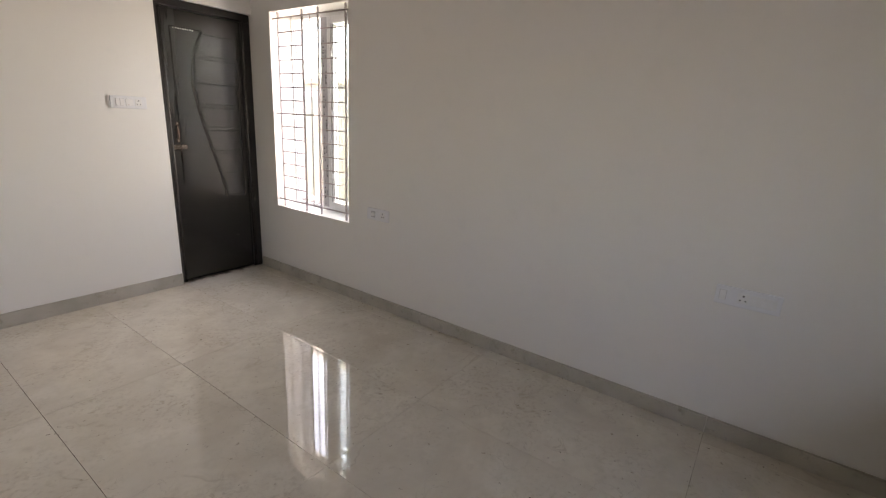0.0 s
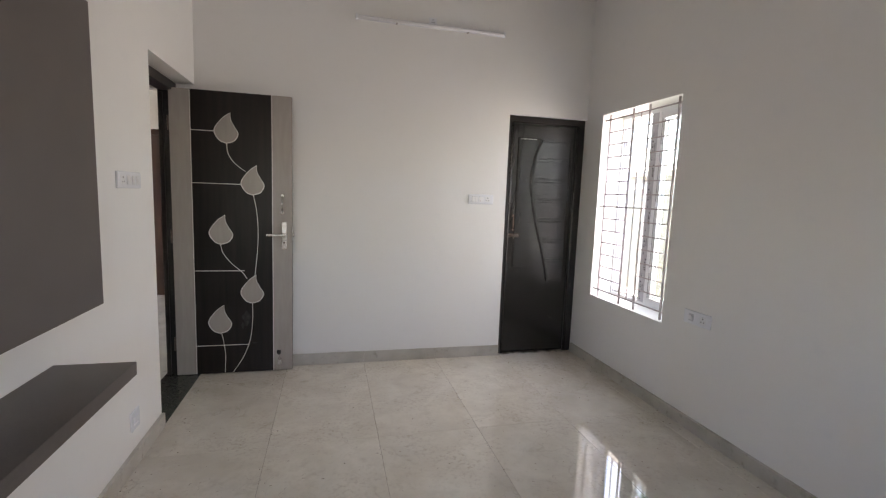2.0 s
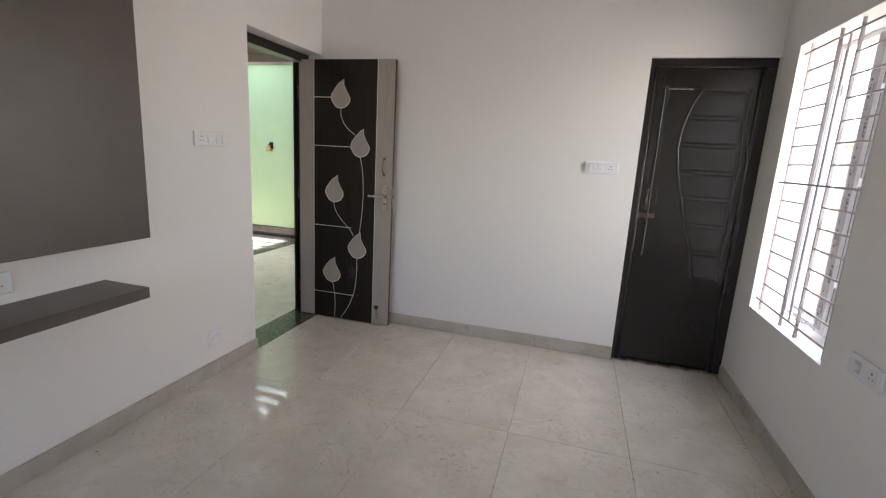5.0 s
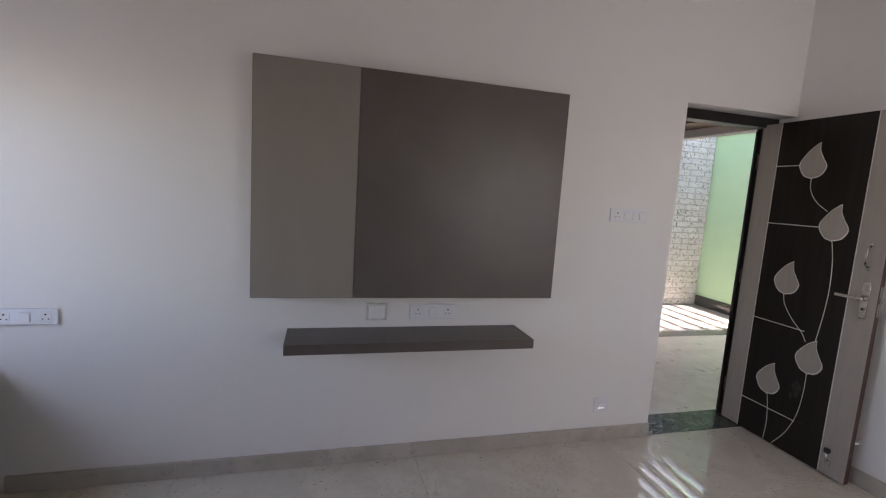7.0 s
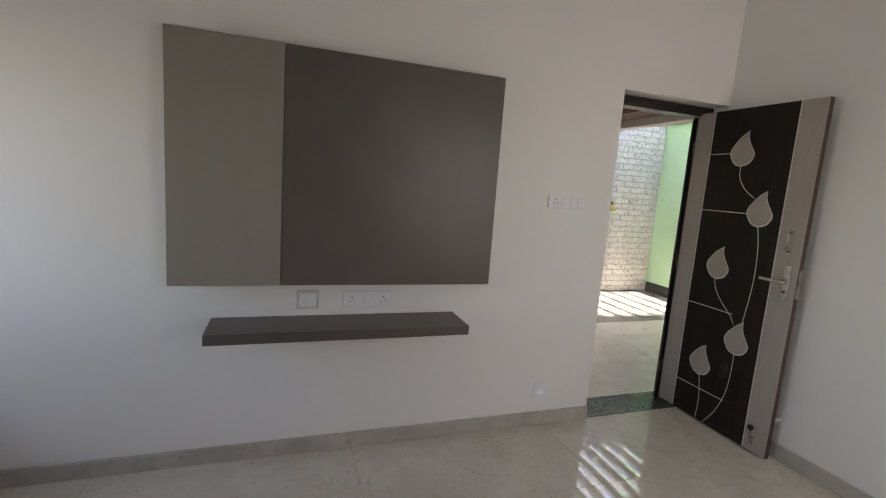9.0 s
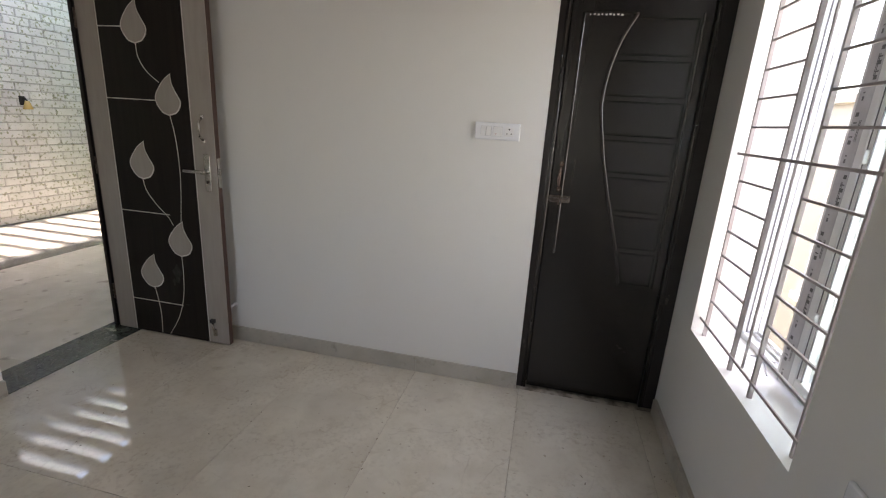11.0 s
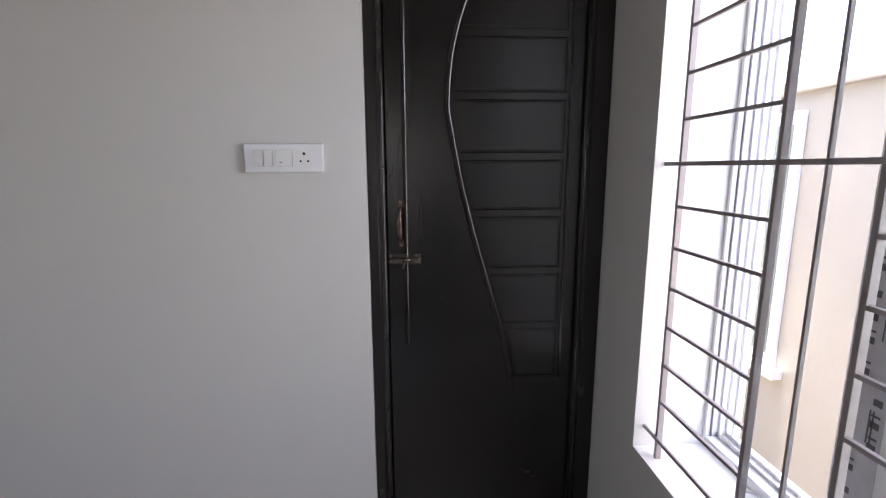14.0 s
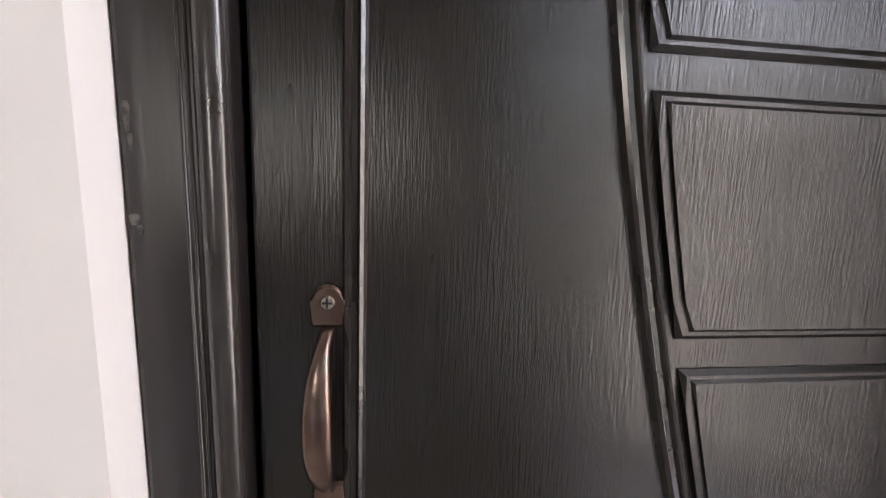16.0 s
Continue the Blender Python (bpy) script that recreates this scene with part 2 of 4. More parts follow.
EARTH = material("bare_ground", (0.12, 0.10, 0.078), 0.95, second=(0.09, 0.075, 0.06), scale=1.2, bump=0.5, bump_scale=20)
CHIP = material("dark_crumb", (0.09, 0.075, 0.06), 0.8, second=(0.16, 0.13, 0.10), scale=30)
GASKET = material("grey_window_gasket", (0.16, 0.165, 0.18), 0.6)
RUBBER = material("black_rubber", (0.02, 0.02, 0.02), 0.7)
AMBER = material("amber_lamp_glass", (0.75, 0.55, 0.22), 0.2, second=(0.7, 0.5, 0.2), scale=20)
GLASS = glass_material()


# ---- mesh helpers ----
def mesh_object(name, bm, mat, smooth=False):
    me = bpy.data.meshes.new(name)
    bmesh.ops.recalc_face_normals(bm, faces=bm.faces)
    bm.to_mesh(me)
    bm.free()
    me.materials.append(mat)
    if smooth:
        for p in me.polygons:
            p.use_smooth = True
    return new(name, me)


def part(name, bm, mat, parent, label="", smooth=False):
    ob = mesh_object(name, bm, mat, smooth)
    ob.parent = parent
    if label:
        tagged(ob, label)
    return ob


def thing(name, at, label, category, group="", kind=""):
    ob = new(name)
    ob.empty_display_size = 0.05
    ob.matrix_world = at if isinstance(at, Matrix) else Matrix.Translation(at)
    return tagged(ob, label, category, group, kind)


def add_box(bm, a, b, bevel=0.0):
    x0, y0, z0 = (min(p, q) for p, q in zip(a, b))
    x1, y1, z1 = (max(p, q) for p, q in zip(a, b))
    v = [bm.verts.new(p) for p in ((x0, y0, z0), (x1, y0, z0), (x1, y1, z0), (x0, y1, z0), (x0, y0, z1), (x1, y0, z1), (x1, y1, z1), (x0, y1, z1))]
    f = [bm.faces.new([v[i] for i in q]) for q in ((3, 2, 1, 0), (4, 5, 6, 7), (0, 1, 5, 4), (1, 2, 6, 5), (2, 3, 7, 6), (3, 0, 4, 7))]
    if bevel:
        bmesh.ops.bevel(bm, geom=list({e for q in f for e in q.edges}), offset=bevel, segments=2, affect="EDGES", profile=0.5)
    return bm


def box(a, b, bevel=0.0):
    return add_box(bmesh.new(), a, b, bevel)


def add_rod(bm, a, b, r, seg=12, r2=None):
    a, b = Vector(a), Vector(b)
    m = Matrix.Translation((a + b) / 2) @ (b - a).to_track_quat("Z", "Y").to_matrix().to_4x4()
    bmesh.ops.create_cone(bm, cap_ends=True, segments=seg, radius1=r, radius2=r if r2 is None else r2, depth=(b - a).length, matrix=m)
    return bm


def rod(a, b, r, seg=12, r2=None):
    return add_rod(bmesh.new(), a, b, r, seg, r2)


def slab(points, y_front, y_back, bevel=0.0):
    """A plate standing in the x-z plane with the outline given, its front towards -y."""
    bm = bmesh.new()
    f = [bm.verts.new((x, y_front, z)) for x, z in points]
    g = [bm.verts.new((x, y_back, z)) for x, z in points]
    face = bm.faces.new(f)
    bm.faces.new(g[::-1])
    for i in range(len(f)):
        j = (i + 1) % len(f)
        bm.faces.new((f[j], f[i], g[i], g[j]))
    if bevel:
        bmesh.ops.bevel(bm, geom=list(face.edges), offset=bevel, segments=1, affect="EDGES")
    return bm


def spline(points, n=10):
    """A smooth line through the points."""
    p = [Vector(q) for q in points]
    p = [p[0] * 2 - p[1], *p, p[-1] * 2 - p[-2]]
    out = []
    for i in range(1, len(p) - 2):
        for k in range(n):
            t = k / n
            out.append(0.5 * (2 * p[i] + (p[i + 1] - p[i - 1]) * t + (2 * p[i - 1] - 5 * p[i] + 4 * p[i + 1] - p[i + 2]) * t * t
                              + (3 * p[i] - p[i - 1] - 3 * p[i + 1] + p[i + 2]) * t ** 3))
    return out + [p[-2]]


def ribbon(points, width, y_front, y_back, profile=((-1, 0), (-0.7, 1), (0.7, 1), (1, 0))):
    """A raised strip along a line in the x-z plane; profile: (side, rise) pairs."""
    bm = bmesh.new()
    pts = [Vector(p) for p in points]
    rows = []
    for i, p in enumerate(pts):
        d = (pts[min(i + 1, len(pts) - 1)] - pts[max(i - 1, 0)]).normalized()
        nrm = Vector((-d.y, d.x))
        rows.append([bm.verts.new((p.x + nrm.x * s * width / 2, y_back + (y_front - y_back) * h, p.y + nrm.y * s * width / 2)) for s, h in profile])
    for a, b in zip(rows, rows[1:]):
        for i in range(len(a) - 1):
            bm.faces.new((a[i], a[i + 1], b[i + 1], b[i]))
    for r in (rows[0], rows[-1]):
        bm.faces.new(r)
    return bm


def tube(points, radii, seg=10):
    """A round tube through the points with its own radius at each."""
    bm = bmesh.new()
    pts = [Vector(p) for p in points]
    rings = []
    for i, p in enumerate(pts):
        d = (pts[min(i + 1, len(pts) - 1)] - pts[max(i - 1, 0)]).normalized()
        q = d.to_track_quat("Z", "Y")
        r = radii[i] if isinstance(radii, (list, tuple)) else radii
        rings.append([bm.verts.new(p + q @ Vector((r * math.cos(a), r * math.sin(a), 0))) for a in (2 * math.pi * k / seg for k in range(seg))])
    for a, b in zip(rings, rings[1:]):
        for i in range(seg):
            bm.faces.new((a[i], a[(i + 1) % seg], b[(i + 1) % seg], b[i]))
    bm.faces.new(rings[0][::-1])
    bm.faces.new(rings[-1])
    return bm


def wall(name, axis, at, thick, u, z, holes, mat, label):
    """A wall in the plane axis = at, thick metres deep, over u and z, with rectangular holes (u0, u1, z0, z1)."""
    us = sorted({*u, *(h[0] for h in holes), *(h[1] for h in holes)})
    zs = sorted({*z, *(h[2] for h in holes), *(h[3] for h in holes)})
    solid = {(i, k) for i in range(len(us) - 1) for k in range(len(zs) - 1)
             if not any(h[0] <= us[i] < h[1] and h[2] <= zs[k] < h[3] for h in holes)}
    bm = bmesh.new()

    def v(i, k, d):
        p = (at + d * thick, us[i]) if axis == "x" else (us[i], at + d * thick)
        return bm.verts.new((*p, zs[k]))

    for i, k in solid:
        for d in (0, 1):
            bm.faces.new((v(i, k, d), v(i + 1, k, d), v(i + 1, k + 1, d), v(i, k + 1, d)))
        for di, dk, e in ((-1, 0, ((i, k), (i, k + 1))), (1, 0, ((i + 1, k), (i + 1, k + 1))), (0, -1, ((i, k), (i + 1, k))), (0, 1, ((i, k + 1), (i + 1, k + 1)))):
            if (i + di, k + dk) not in solid:
                bm.faces.new((v(*e[0], 0), v(*e[1], 0), v(*e[1], 1), v(*e[0], 1)))
    bmesh.ops.remove_doubles(bm, verts=bm.verts, dist=1e-5)
    return tagged(mesh_object(name, bm, mat), label, "wall", kind="structure")


# ---- the setting ----
W, BACK, TOP = 3.172, -4.99, 3.12
EAST_WIN = (-1.140, -0.245, 0.600, 2.127)
SOUTH_WIN = (0.45, 1.35, 0.96, 2.04)
wall("wall_west", "x", 0, -0.22, (BACK, 0), (-0.05, TOP), [(-0.87, 0, -0.05, 2.14)], PAINT, "off-white painted wall with the main doorway")
wall("wall_north", "y", 0, 0.23, (-0.22, 3.42), (-0.05, TOP), [(2.436, 3.1718, -0.05, 2.12)], PAINT, "off-white painted wall with a dark narrow door")
wall("wall_east", "x", W, 0.31, (BACK, 0), (-0.05, TOP), [EAST_WIN], PAINT, "off-white painted wall with a barred window")
wall("wall_south", "y", BACK, -0.23, (-0.22, 3.42), (-0.05, TOP), [SOUTH_WIN], PAINT, "off-white painted wall behind the storage units")
tagged(mesh_object("ceiling", box((-0.22, -5.22, TOP), (3.42, 0.23, TOP + 0.15)), CEIL), "plain white painted flat ceiling", "ceiling", kind="structure")


# ---- skirting ----
def skirting(name, runs):
    ob = thing(name, (0, 0, 0), "beige grey stone-look tile skirting along the wall", "skirting", kind="structure")
    for a, b in runs:
        part("skirting_tile", box(a, b, 0.002), SKIRT, ob)


runs = []
for y0, y1 in ((-4.36, -3.66), (-3.659, -2.44), (-2.439, -1.22), (-1.219, -0.872)):
    runs.append(((0.0, y0, 0), (0.020, y1, 0.082)))
skirting("baseboard_west", runs)
skirting("baseboard_north", [((x0, 0, 0), (x1, -0.012, 0.094)) for x0, x1 in ((0.0, 0.62), (0.621, 1.24), (1.241, 1.85), (1.851, 2.436))])
skirting("baseboard_east", [((W, y0, 0), (W - 0.020, y1, 0.082)) for y0, y1 in ((-4.36, -3.66), (-3.659, -2.44), (-2.439, -1.22), (-1.219, -0.002))])


# ---- dark narrow door ----
def dark_door():
    d = thing("door_1", (0, 0, 0), "closed black-brown moulded wooden door with curved relief", "door", kind="structure")
    x0, x1, z1 = 2.436, 3.1710, 2.12
    yf, yl = 0.030, 0.047
    for n, a, b in (("frame_post", (x0 + 0.001, yf, 0), (x0 + 0.053, 0.12, z1 - 0.062)), ("frame_post", (x1 - 0.078, yf, 0), (x1 - 0.001, 0.12, z1 - 0.062)),
                    ("frame_head", (x0 + 0.001, yf, z1 - 0.062), (x1 - 0.001, 0.12, z1 - 0.001))):
        part(n, box(a, b, 0.003), FRAMEWOOD, d)
    arch = tuple((math.cos(math.pi * (1 - k / 8)), math.sin(math.pi * k / 8)) for k in range(9))
    for xb, w, fine in ((x0 + 0.0445, 0.016, -1), (x1 - 0.069, 0.014, 1)):
        part("bead", ribbon([(xb, 0.002), (xb, 0.7), (xb, 1.4), (xb, z1 - 0.056)], w, yf - 0.0055, yf + 0.0005, arch), MOULD, d, smooth=True)
        for off in (0.0105, 0.0140):
            part("bead", rod((xb + fine * off, yf, 0.002), (xb + fine * off, yf, z1 - 0.056), 0.0012, 8), MOULD, d, smooth=True)
    part("bead", rod((x0 + 0.04, yf, z1 - 0.055), (x1 - 0.07, yf, z1 - 0.055), 0.0055, 10), MOULD, d, smooth=True)
    leaf = part("door_leaf", box((x0 + 0.057, yl, 0.006), (x1 - 0.080, yl + 0.035, z1 - 0.064), 0.002), BLACKWOOD, d)
    curve = [(x - 0.006, z) for x, z in ((2.782, 1.932), (2.733, 1.832), (2.697, 1.70), (2.684, 1.56), (2.692, 1.49), (2.716, 1.36), (2.744, 1.24), (2.780, 1.105), (2.819, 0.974), (2.860, 0.83), (2.885, 0.72), (2.892, 0.665))]
    line = spline(curve, 8)
    ridge = ((-1, 0), (-0.75, 0.8), (-0.45, 1), (-0.2, 0.45), (0.2, 0.45), (0.45, 1), (0.75, 0.8), (1, 0))
    part("curved_moulding", ribbon(line, 0.017, yl - 0.0055, yl, ridge), MOULD, leaf)
    part("side_moulding", ribbon([(2.5485, 1.938), (2.5485, 1.5), (2.5485, 1.0), (2.5485, 0.80)], 0.014, yl - 0.0055, yl, ridge), MOULD, leaf)
    part("top_moulding", ribbon([(2.548, 1.938), (2.66, 1.940), (2.782, 1.937)], 0.010, yl - 0.004, yl, ridge), MOULD, leaf)

    def left_at(z):
        for a, b in zip(line, line[1:]):
            if a.y >= z >= b.y:
                return a.x + (b.x - a.x) * (a.y - z) / max(a.y - b.y, 1e-6)
        return line[-1].x if z < line[-1].y else line[0].x

    stops = [1.936, 1.752, 1.5745, 1.397, 1.2225, 1.0375, 0.853, 0.668, 0.488]
    for i, (zt, zb) in enumerate(zip(stops, stops[1:])):
        t, b = zt - 0.0105, zb + 0.0105
        gap = 0.014
        if i == 0:
            t -= 0.006
        left = [(left_at(t + (b - t) * k / 6) + gap, t + (b - t) * k / 6) for k in range(7)]
        rise = 0.0045 if i < 7 else 0.0015
        outline = left + [(3.036, b), (3.037, t)]
        part("raised_panel", slab(outline, yl - rise, yl + 0.001, 0.0035 if i < 7 else 0.0012), BLACKWOOD, leaf)
        inner = [(x + 0.007, z) for x, z in left]
        inner[0], inner[-1] = (inner[0][0], t - 0.006), (inner[-1][0], b + 0.006)
        inner = inner + [(3.029, b + 0.006), (3.030, t - 0.006)]
        if i < 7:
            part("panel_field", slab(inner, yl - rise - 0.0022, yl, 0.0022), BLACKWOOD, leaf)
    part("right_moulding", ribbon([(3.052, 1.938), (3.052, 1.4), (3.052, 0.67)], 0.008, yl - 0.003, yl), MOULD, leaf)
    # pull handle
    hx = 2.5335
    shape = spline([(1.2440, 0.000, 0.0040), (1.2330, 0.009, 0.0048), (1.2150, 0.015, 0.0070), (1.1900, 0.017, 0.0084), (1.1660, 0.016, 0.0078), (1.1500, 0.010, 0.0058), (1.1400, 0.001, 0.0040)], 5)
    bm = bmesh.new()
    rings = []
    for k, (z, out, half) in enumerate(shape):
        cx = hx - 0.0045 * math.sin(math.pi * k / (len(shape) - 1))
        rings.append([bm.verts.new((cx + half * math.cos(a), yl - 0.004 - out + 0.0042 * math.sin(a) * (1 if math.sin(a) > 0 else 0.8), z)) for a in (2 * math.pi * q / 14 for q in range(14))])
    for ra, rb in zip(rings, rings[1:]):
        for q in range(14):
            bm.faces.new((ra[q], ra[(q + 1) % 14], rb[(q + 1) % 14], rb[q]))
    bm.faces.new(rings[0][::-1])
    bm.faces.new(rings[-1])
    h = part("pull_handle", bm, HANDLE, leaf, "worn brown metal pull handle", smooth=True)
    for z, sgn in ((1.259, -1), (1.1285, 1)):
        foot = [(hx + 0.0098 * math.cos(a), z - sgn * 0.0105 * math.sin(a)) for a in (math.pi * q / 10 for q in range(11))]
        foot += [(hx - 0.0098, z + sgn * 0.015), (hx + 0.0098, z + sgn * 0.015)]
        part("handle_foot", slab(foot if sgn > 0 else foot[::-1], yl - 0.0045, yl + 0.0005, 0.0018), HANDLE, h)
        part("screw", rod((hx, yl - 0.004, z), (hx, yl - 0.0058, z), 0.0046, 16, 0.0036), STEEL, h)
        for sa, sb in ((0.0030, 0.0006), (0.0006, 0.0030)):
            part("screw_slot", box((hx - sa, yl - 0.0055, z - sb), (hx + sa, yl - 0.0061, z + sb)), HOLE, h)
    # dried paint smears on the frame
    for sx, sz, w, h in ((2.4415, 1.356, 0.0015, 0.009), (2.4425, 1.344, 0.0010, 0.005), (2.4415, 1.306, 0.0024, 0.0035), (2.4440, 1.301, 0.0014, 0.003), (2.4400, 1.284, 0.0012, 0.002), (2.452, 0.28, 0.006, 0.016), (2.462, 0.25, 0.003, 0.006), (3.128, 0.62, 0.008, 0.022), (3.135, 0.65, 0.003, 0.008)):
        pts = [(sx + w * math.cos(a) * (1 + 0.3 * math.sin(3 * a)), sz + h * math.sin(a) * (1 + 0.2 * math.cos(2 * a))) for a in (2 * math.pi * k / 14 for k in range(14))]
        part("paint_smear", slab(pts, yf - 0.0006, yf + 0.0005), SMEAR, d)
    # tower bolt
    bz, bx = 1.082, 2.543
    bolt = part("tower_bolt", box((bx - 0.050, yl, bz - 0.017), (bx + 0.051, yl - 0.0028, bz + 0.017), 0.0012), BRASSY, leaf, "tarnished metal sliding bolt")
    part("barrel", rod((bx - 0.056, yl - 0.009, bz - 0.002), (bx + 0.045, yl - 0.009, bz - 0.002), 0.0062, 14), BRASSY, bolt, smooth=True)
    for xa, xb in ((bx - 0.046, bx - 0.010), (bx + 0.016, bx + 0.047)):
        part("strap", box((xa, yl - 0.002, bz - 0.011), (xb, yl - 0.0155, bz + 0.006), 0.004), BRASSY, bolt)
    part("bolt_knob", tube([(bx - 0.001, yl - 0.012, bz - 0.004), (bx - 0.003, yl - 0.020, bz - 0.014), (bx - 0.004, yl - 0.022, bz - 0.028)], [0.005, 0.0055, 0.0035], 10), BRASSY, bolt, smooth=True)
    for sx in (bx - 0.041, bx + 0.037):
        for sz in (bz - 0.0145, bz + 0.0115):
            part("screw", rod((sx, yl - 0.0025, sz), (sx, yl - 0.0042, sz), 0.0032, 10), STEEL, bolt)
            part("screw_slot", box((sx - 0.0022, yl - 0.0041, sz - 0.0004), (sx + 0.0022, yl - 0.0045, sz + 0.0004)), HOLE, bolt)
    # scuffs and old paint spots low on the leaf
    for sx, sz, w, h in ((2.955, 0.318, 0.010, 0.006), (2.978, 0.300, 0.008, 0.003), (2.938, 0.330, 0.004, 0.003), (2.93, 1.512, 0.0013, 0.0014), (2.66, 0.955, 0.004, 0.002)):
        pts = [(sx + w * math.cos(a) * (1 + 0.4 * math.sin(3 * a)), sz + h * math.sin(a) * (1 + 0.3 * math.cos(2 * a))) for a in (2 * math.pi * k / 14 for k in range(14))]
        part("paint_smear", slab(pts, yl - 0.0006, yl + 0.0005), SMEAR, leaf)
    # pencilled note along the top rail
    for k in range(9):
        w = 0.009 if k % 3 else 0.005
        xs = 2.572 + k * 0.017
        part("chalk_mark", box((xs, yl - 0.0003, 1.926 + 0.002 * (k % 2)), (xs + w, yl - 0.0008, 1.929 + 0.004 * (k % 2 + 1))), SILVER, leaf)
    part("closing_board", box((x0 + 0.002, 0.125, -0.04), (x1 - 0.002, 0.14, z1 - 0.002)), BLACKWOOD, d)
    return d


dark_door()


# ---- main door with the leaf inlay ----
def teardrop(cx, z0, w=0.165, h=0.222, grow=0.0):
    left = spline([(0.03, h), (-0.028, h * 0.80), (-w / 2, h * 0.42), (-w * 0.30, h * 0.10), (0, 0)], 7)
    right = spline([(0, 0), (w * 0.33, h * 0.09), (w / 2, h * 0.33), (w * 0.33, h * 0.58), (w * 0.20, h * 0.78), (0.03, h)], 7)
    pts = [(p.x, p.y) for p in left] + [(p.x, p.y) for p in right[1:-1]]
    return [(cx + x * (1 + grow), z0 + h / 2 + (z - h / 2) * (1 + grow * 0.8)) for x, z in pts]


def main_door():
    d = thing("main_door", (0, 0, 0), "open dark laminate door with greige stripes and leaf inlay", "door")
    yf, yb = -0.104, -0.068
    xl, xa, xb, xr, zt = -0.142, -0.008, 0.537, 0.677, 2.092
    leaf = part("door_leaf", box((xl, yf + 0.002, 0.008), (xr, yb, zt), 0.0015), EDGEWOOD, d, "red-brown solid wood core")
    part("hinge_stripe", box((xl + 0.0005, yf, 0.009), (xa - 0.002, yf + 0.003, zt - 0.001)), LAMLIGHT, leaf, "greige laminate stripe")
    part("dark_field", box((xa + 0.002, yf, 0.009), (xb - 0.002, yf + 0.003, zt - 0.001)), LAMDARK, leaf, "dark brown grained laminate")
    part("lock_stripe", box((xb + 0.002, yf, 0.009), (xr - 0.0005, yf + 0.003, zt - 0.001)), LAMLIGHT, leaf, "greige laminate stripe")
    for x in (xa, xb):
        part("inlay_line", box((x - 0.0025, yf - 0.0008, 0.009), (x + 0.0025, yf + 0.003, zt - 0.001)), SILVER, leaf)
    for z, x in ((1.812, 0.158), (1.44, 0.325), (0.797, 0.335), (0.226, 0.365)):
        part("inlay_line", box((xa + 0.0027, yf - 0.0008, z - 0.0028), (x, yf + 0.002, z + 0.0028)), SILVER, leaf)
    for pts in ([(0.228, 1.735), (0.236, 1.66), (0.28, 1.59), (0.352, 1.535)], [(0.404, 1.365), (0.425, 1.25), (0.434, 1.10), (0.428, 0.95), (0.405, 0.735)],
                [(0.172, 1.0), (0.19, 0.93), (0.25, 0.85), (0.32, 0.785), (0.352, 0.735)], [(0.389, 0.548), (0.388, 0.42), (0.37, 0.27), (0.32, 0.13), (0.245, 0.012)],
                [(0.168, 0.32), (0.182, 0.25), (0.193, 0.14), (0.187, 0.012)]):
        part("stem_inlay", ribbon(spline(pts, 8), 0.0055, yf - 0.0009, yf + 0.001), SILVER, leaf)
    for cx, z0 in ((0.226, 1.727), (0.400, 1.362), (0.178, 0.993), (0.388, 0.545), (0.160, 0.317)):
        part("leaf_edge", slab(teardrop(cx, z0, grow=0.0), yf - 0.0010, yf + 0.001), SILVER, leaf)
        part("leaf_inlay", slab(teardrop(cx, z0, grow=-0.075), yf - 0.0016, yf + 0.001), LAMLIGHT, leaf, "greige laminate leaf shape")
    # dusty scuffs low on the dark field
    for sx, sz, w, hh in ((0.345, 0.430, 0.030, 0.050), (0.318, 0.375, 0.012, 0.020), (0.40, 0.235, 0.016, 0.005)):
        pts = [(sx + w * math.cos(a) * (1 + 0.35 * math.sin(3 * a)), sz + hh * math.sin(a) * (1 + 0.3 * math.cos(4 * a))) for a in (2 * math.pi * k / 18 for k in range(18))]
        part("scuff", slab(pts, yf - 0.0003, yf + 0.0005), SCUFF, leaf)
    # pull handle above the lock
    h = part("pull_handle", tube([(0.608, yf - 0.004, 1.245), (0.608, yf - 0.028, 1.262), (0.608, yf - 0.032, 1.30), (0.608, yf - 0.028, 1.345), (0.608, yf - 0.004, 1.362)], 0.0065, 12), STEEL, leaf, "satin steel pull handle", smooth=True)
    for z in (1.240, 1.367):
        part("handle_foot", box((0.597, yf, z - 0.012), (0.619, yf - 0.004, z + 0.012), 0.003), STEEL, h)
    lock = part("lock_plate", box((0.600, yf, 0.962), (0.640, yf - 0.006, 1.168), 0.0035), STEEL, leaf, "satin steel lock plate")
    part("spindle", rod((0.620, yf - 0.004, 1.072), (0.620, yf - 0.05, 1.072), 0.011, 14), STEEL, lock, smooth=True)
    part("lever", box((0.497, yf - 0.042, 1.064), (0.628, yf - 0.053, 1.083), 0.004), STEEL, lock)
    part("cylinder", rod((0.620, yf - 0.004, 1.015), (0.620, yf - 0.011, 1.015), 0.008, 14), BRASSY, lock)
    part("keyhole", box((0.618, yf - 0.0108, 1.007), (0.622, yf - 0.0115, 1.020)), HOLE, lock)
    part("latch_plate", box((xr - 0.001, yf + 0.008, 0.985), (xr + 0.003, yb - 0.006, 1.15), 0.001), STEEL, leaf)
    part("latch", box((xr + 0.002, yf + 0.012, 1.058), (xr + 0.014, yb - 0.012, 1.09), 0.002), STEEL, leaf)
    # lock furniture on the far face, door stop and foot bolt
    part("outer_lever", box((0.50, yb + 0.030, 1.064), (0.625, yb + 0.040, 1.083), 0.004), STEEL, leaf)
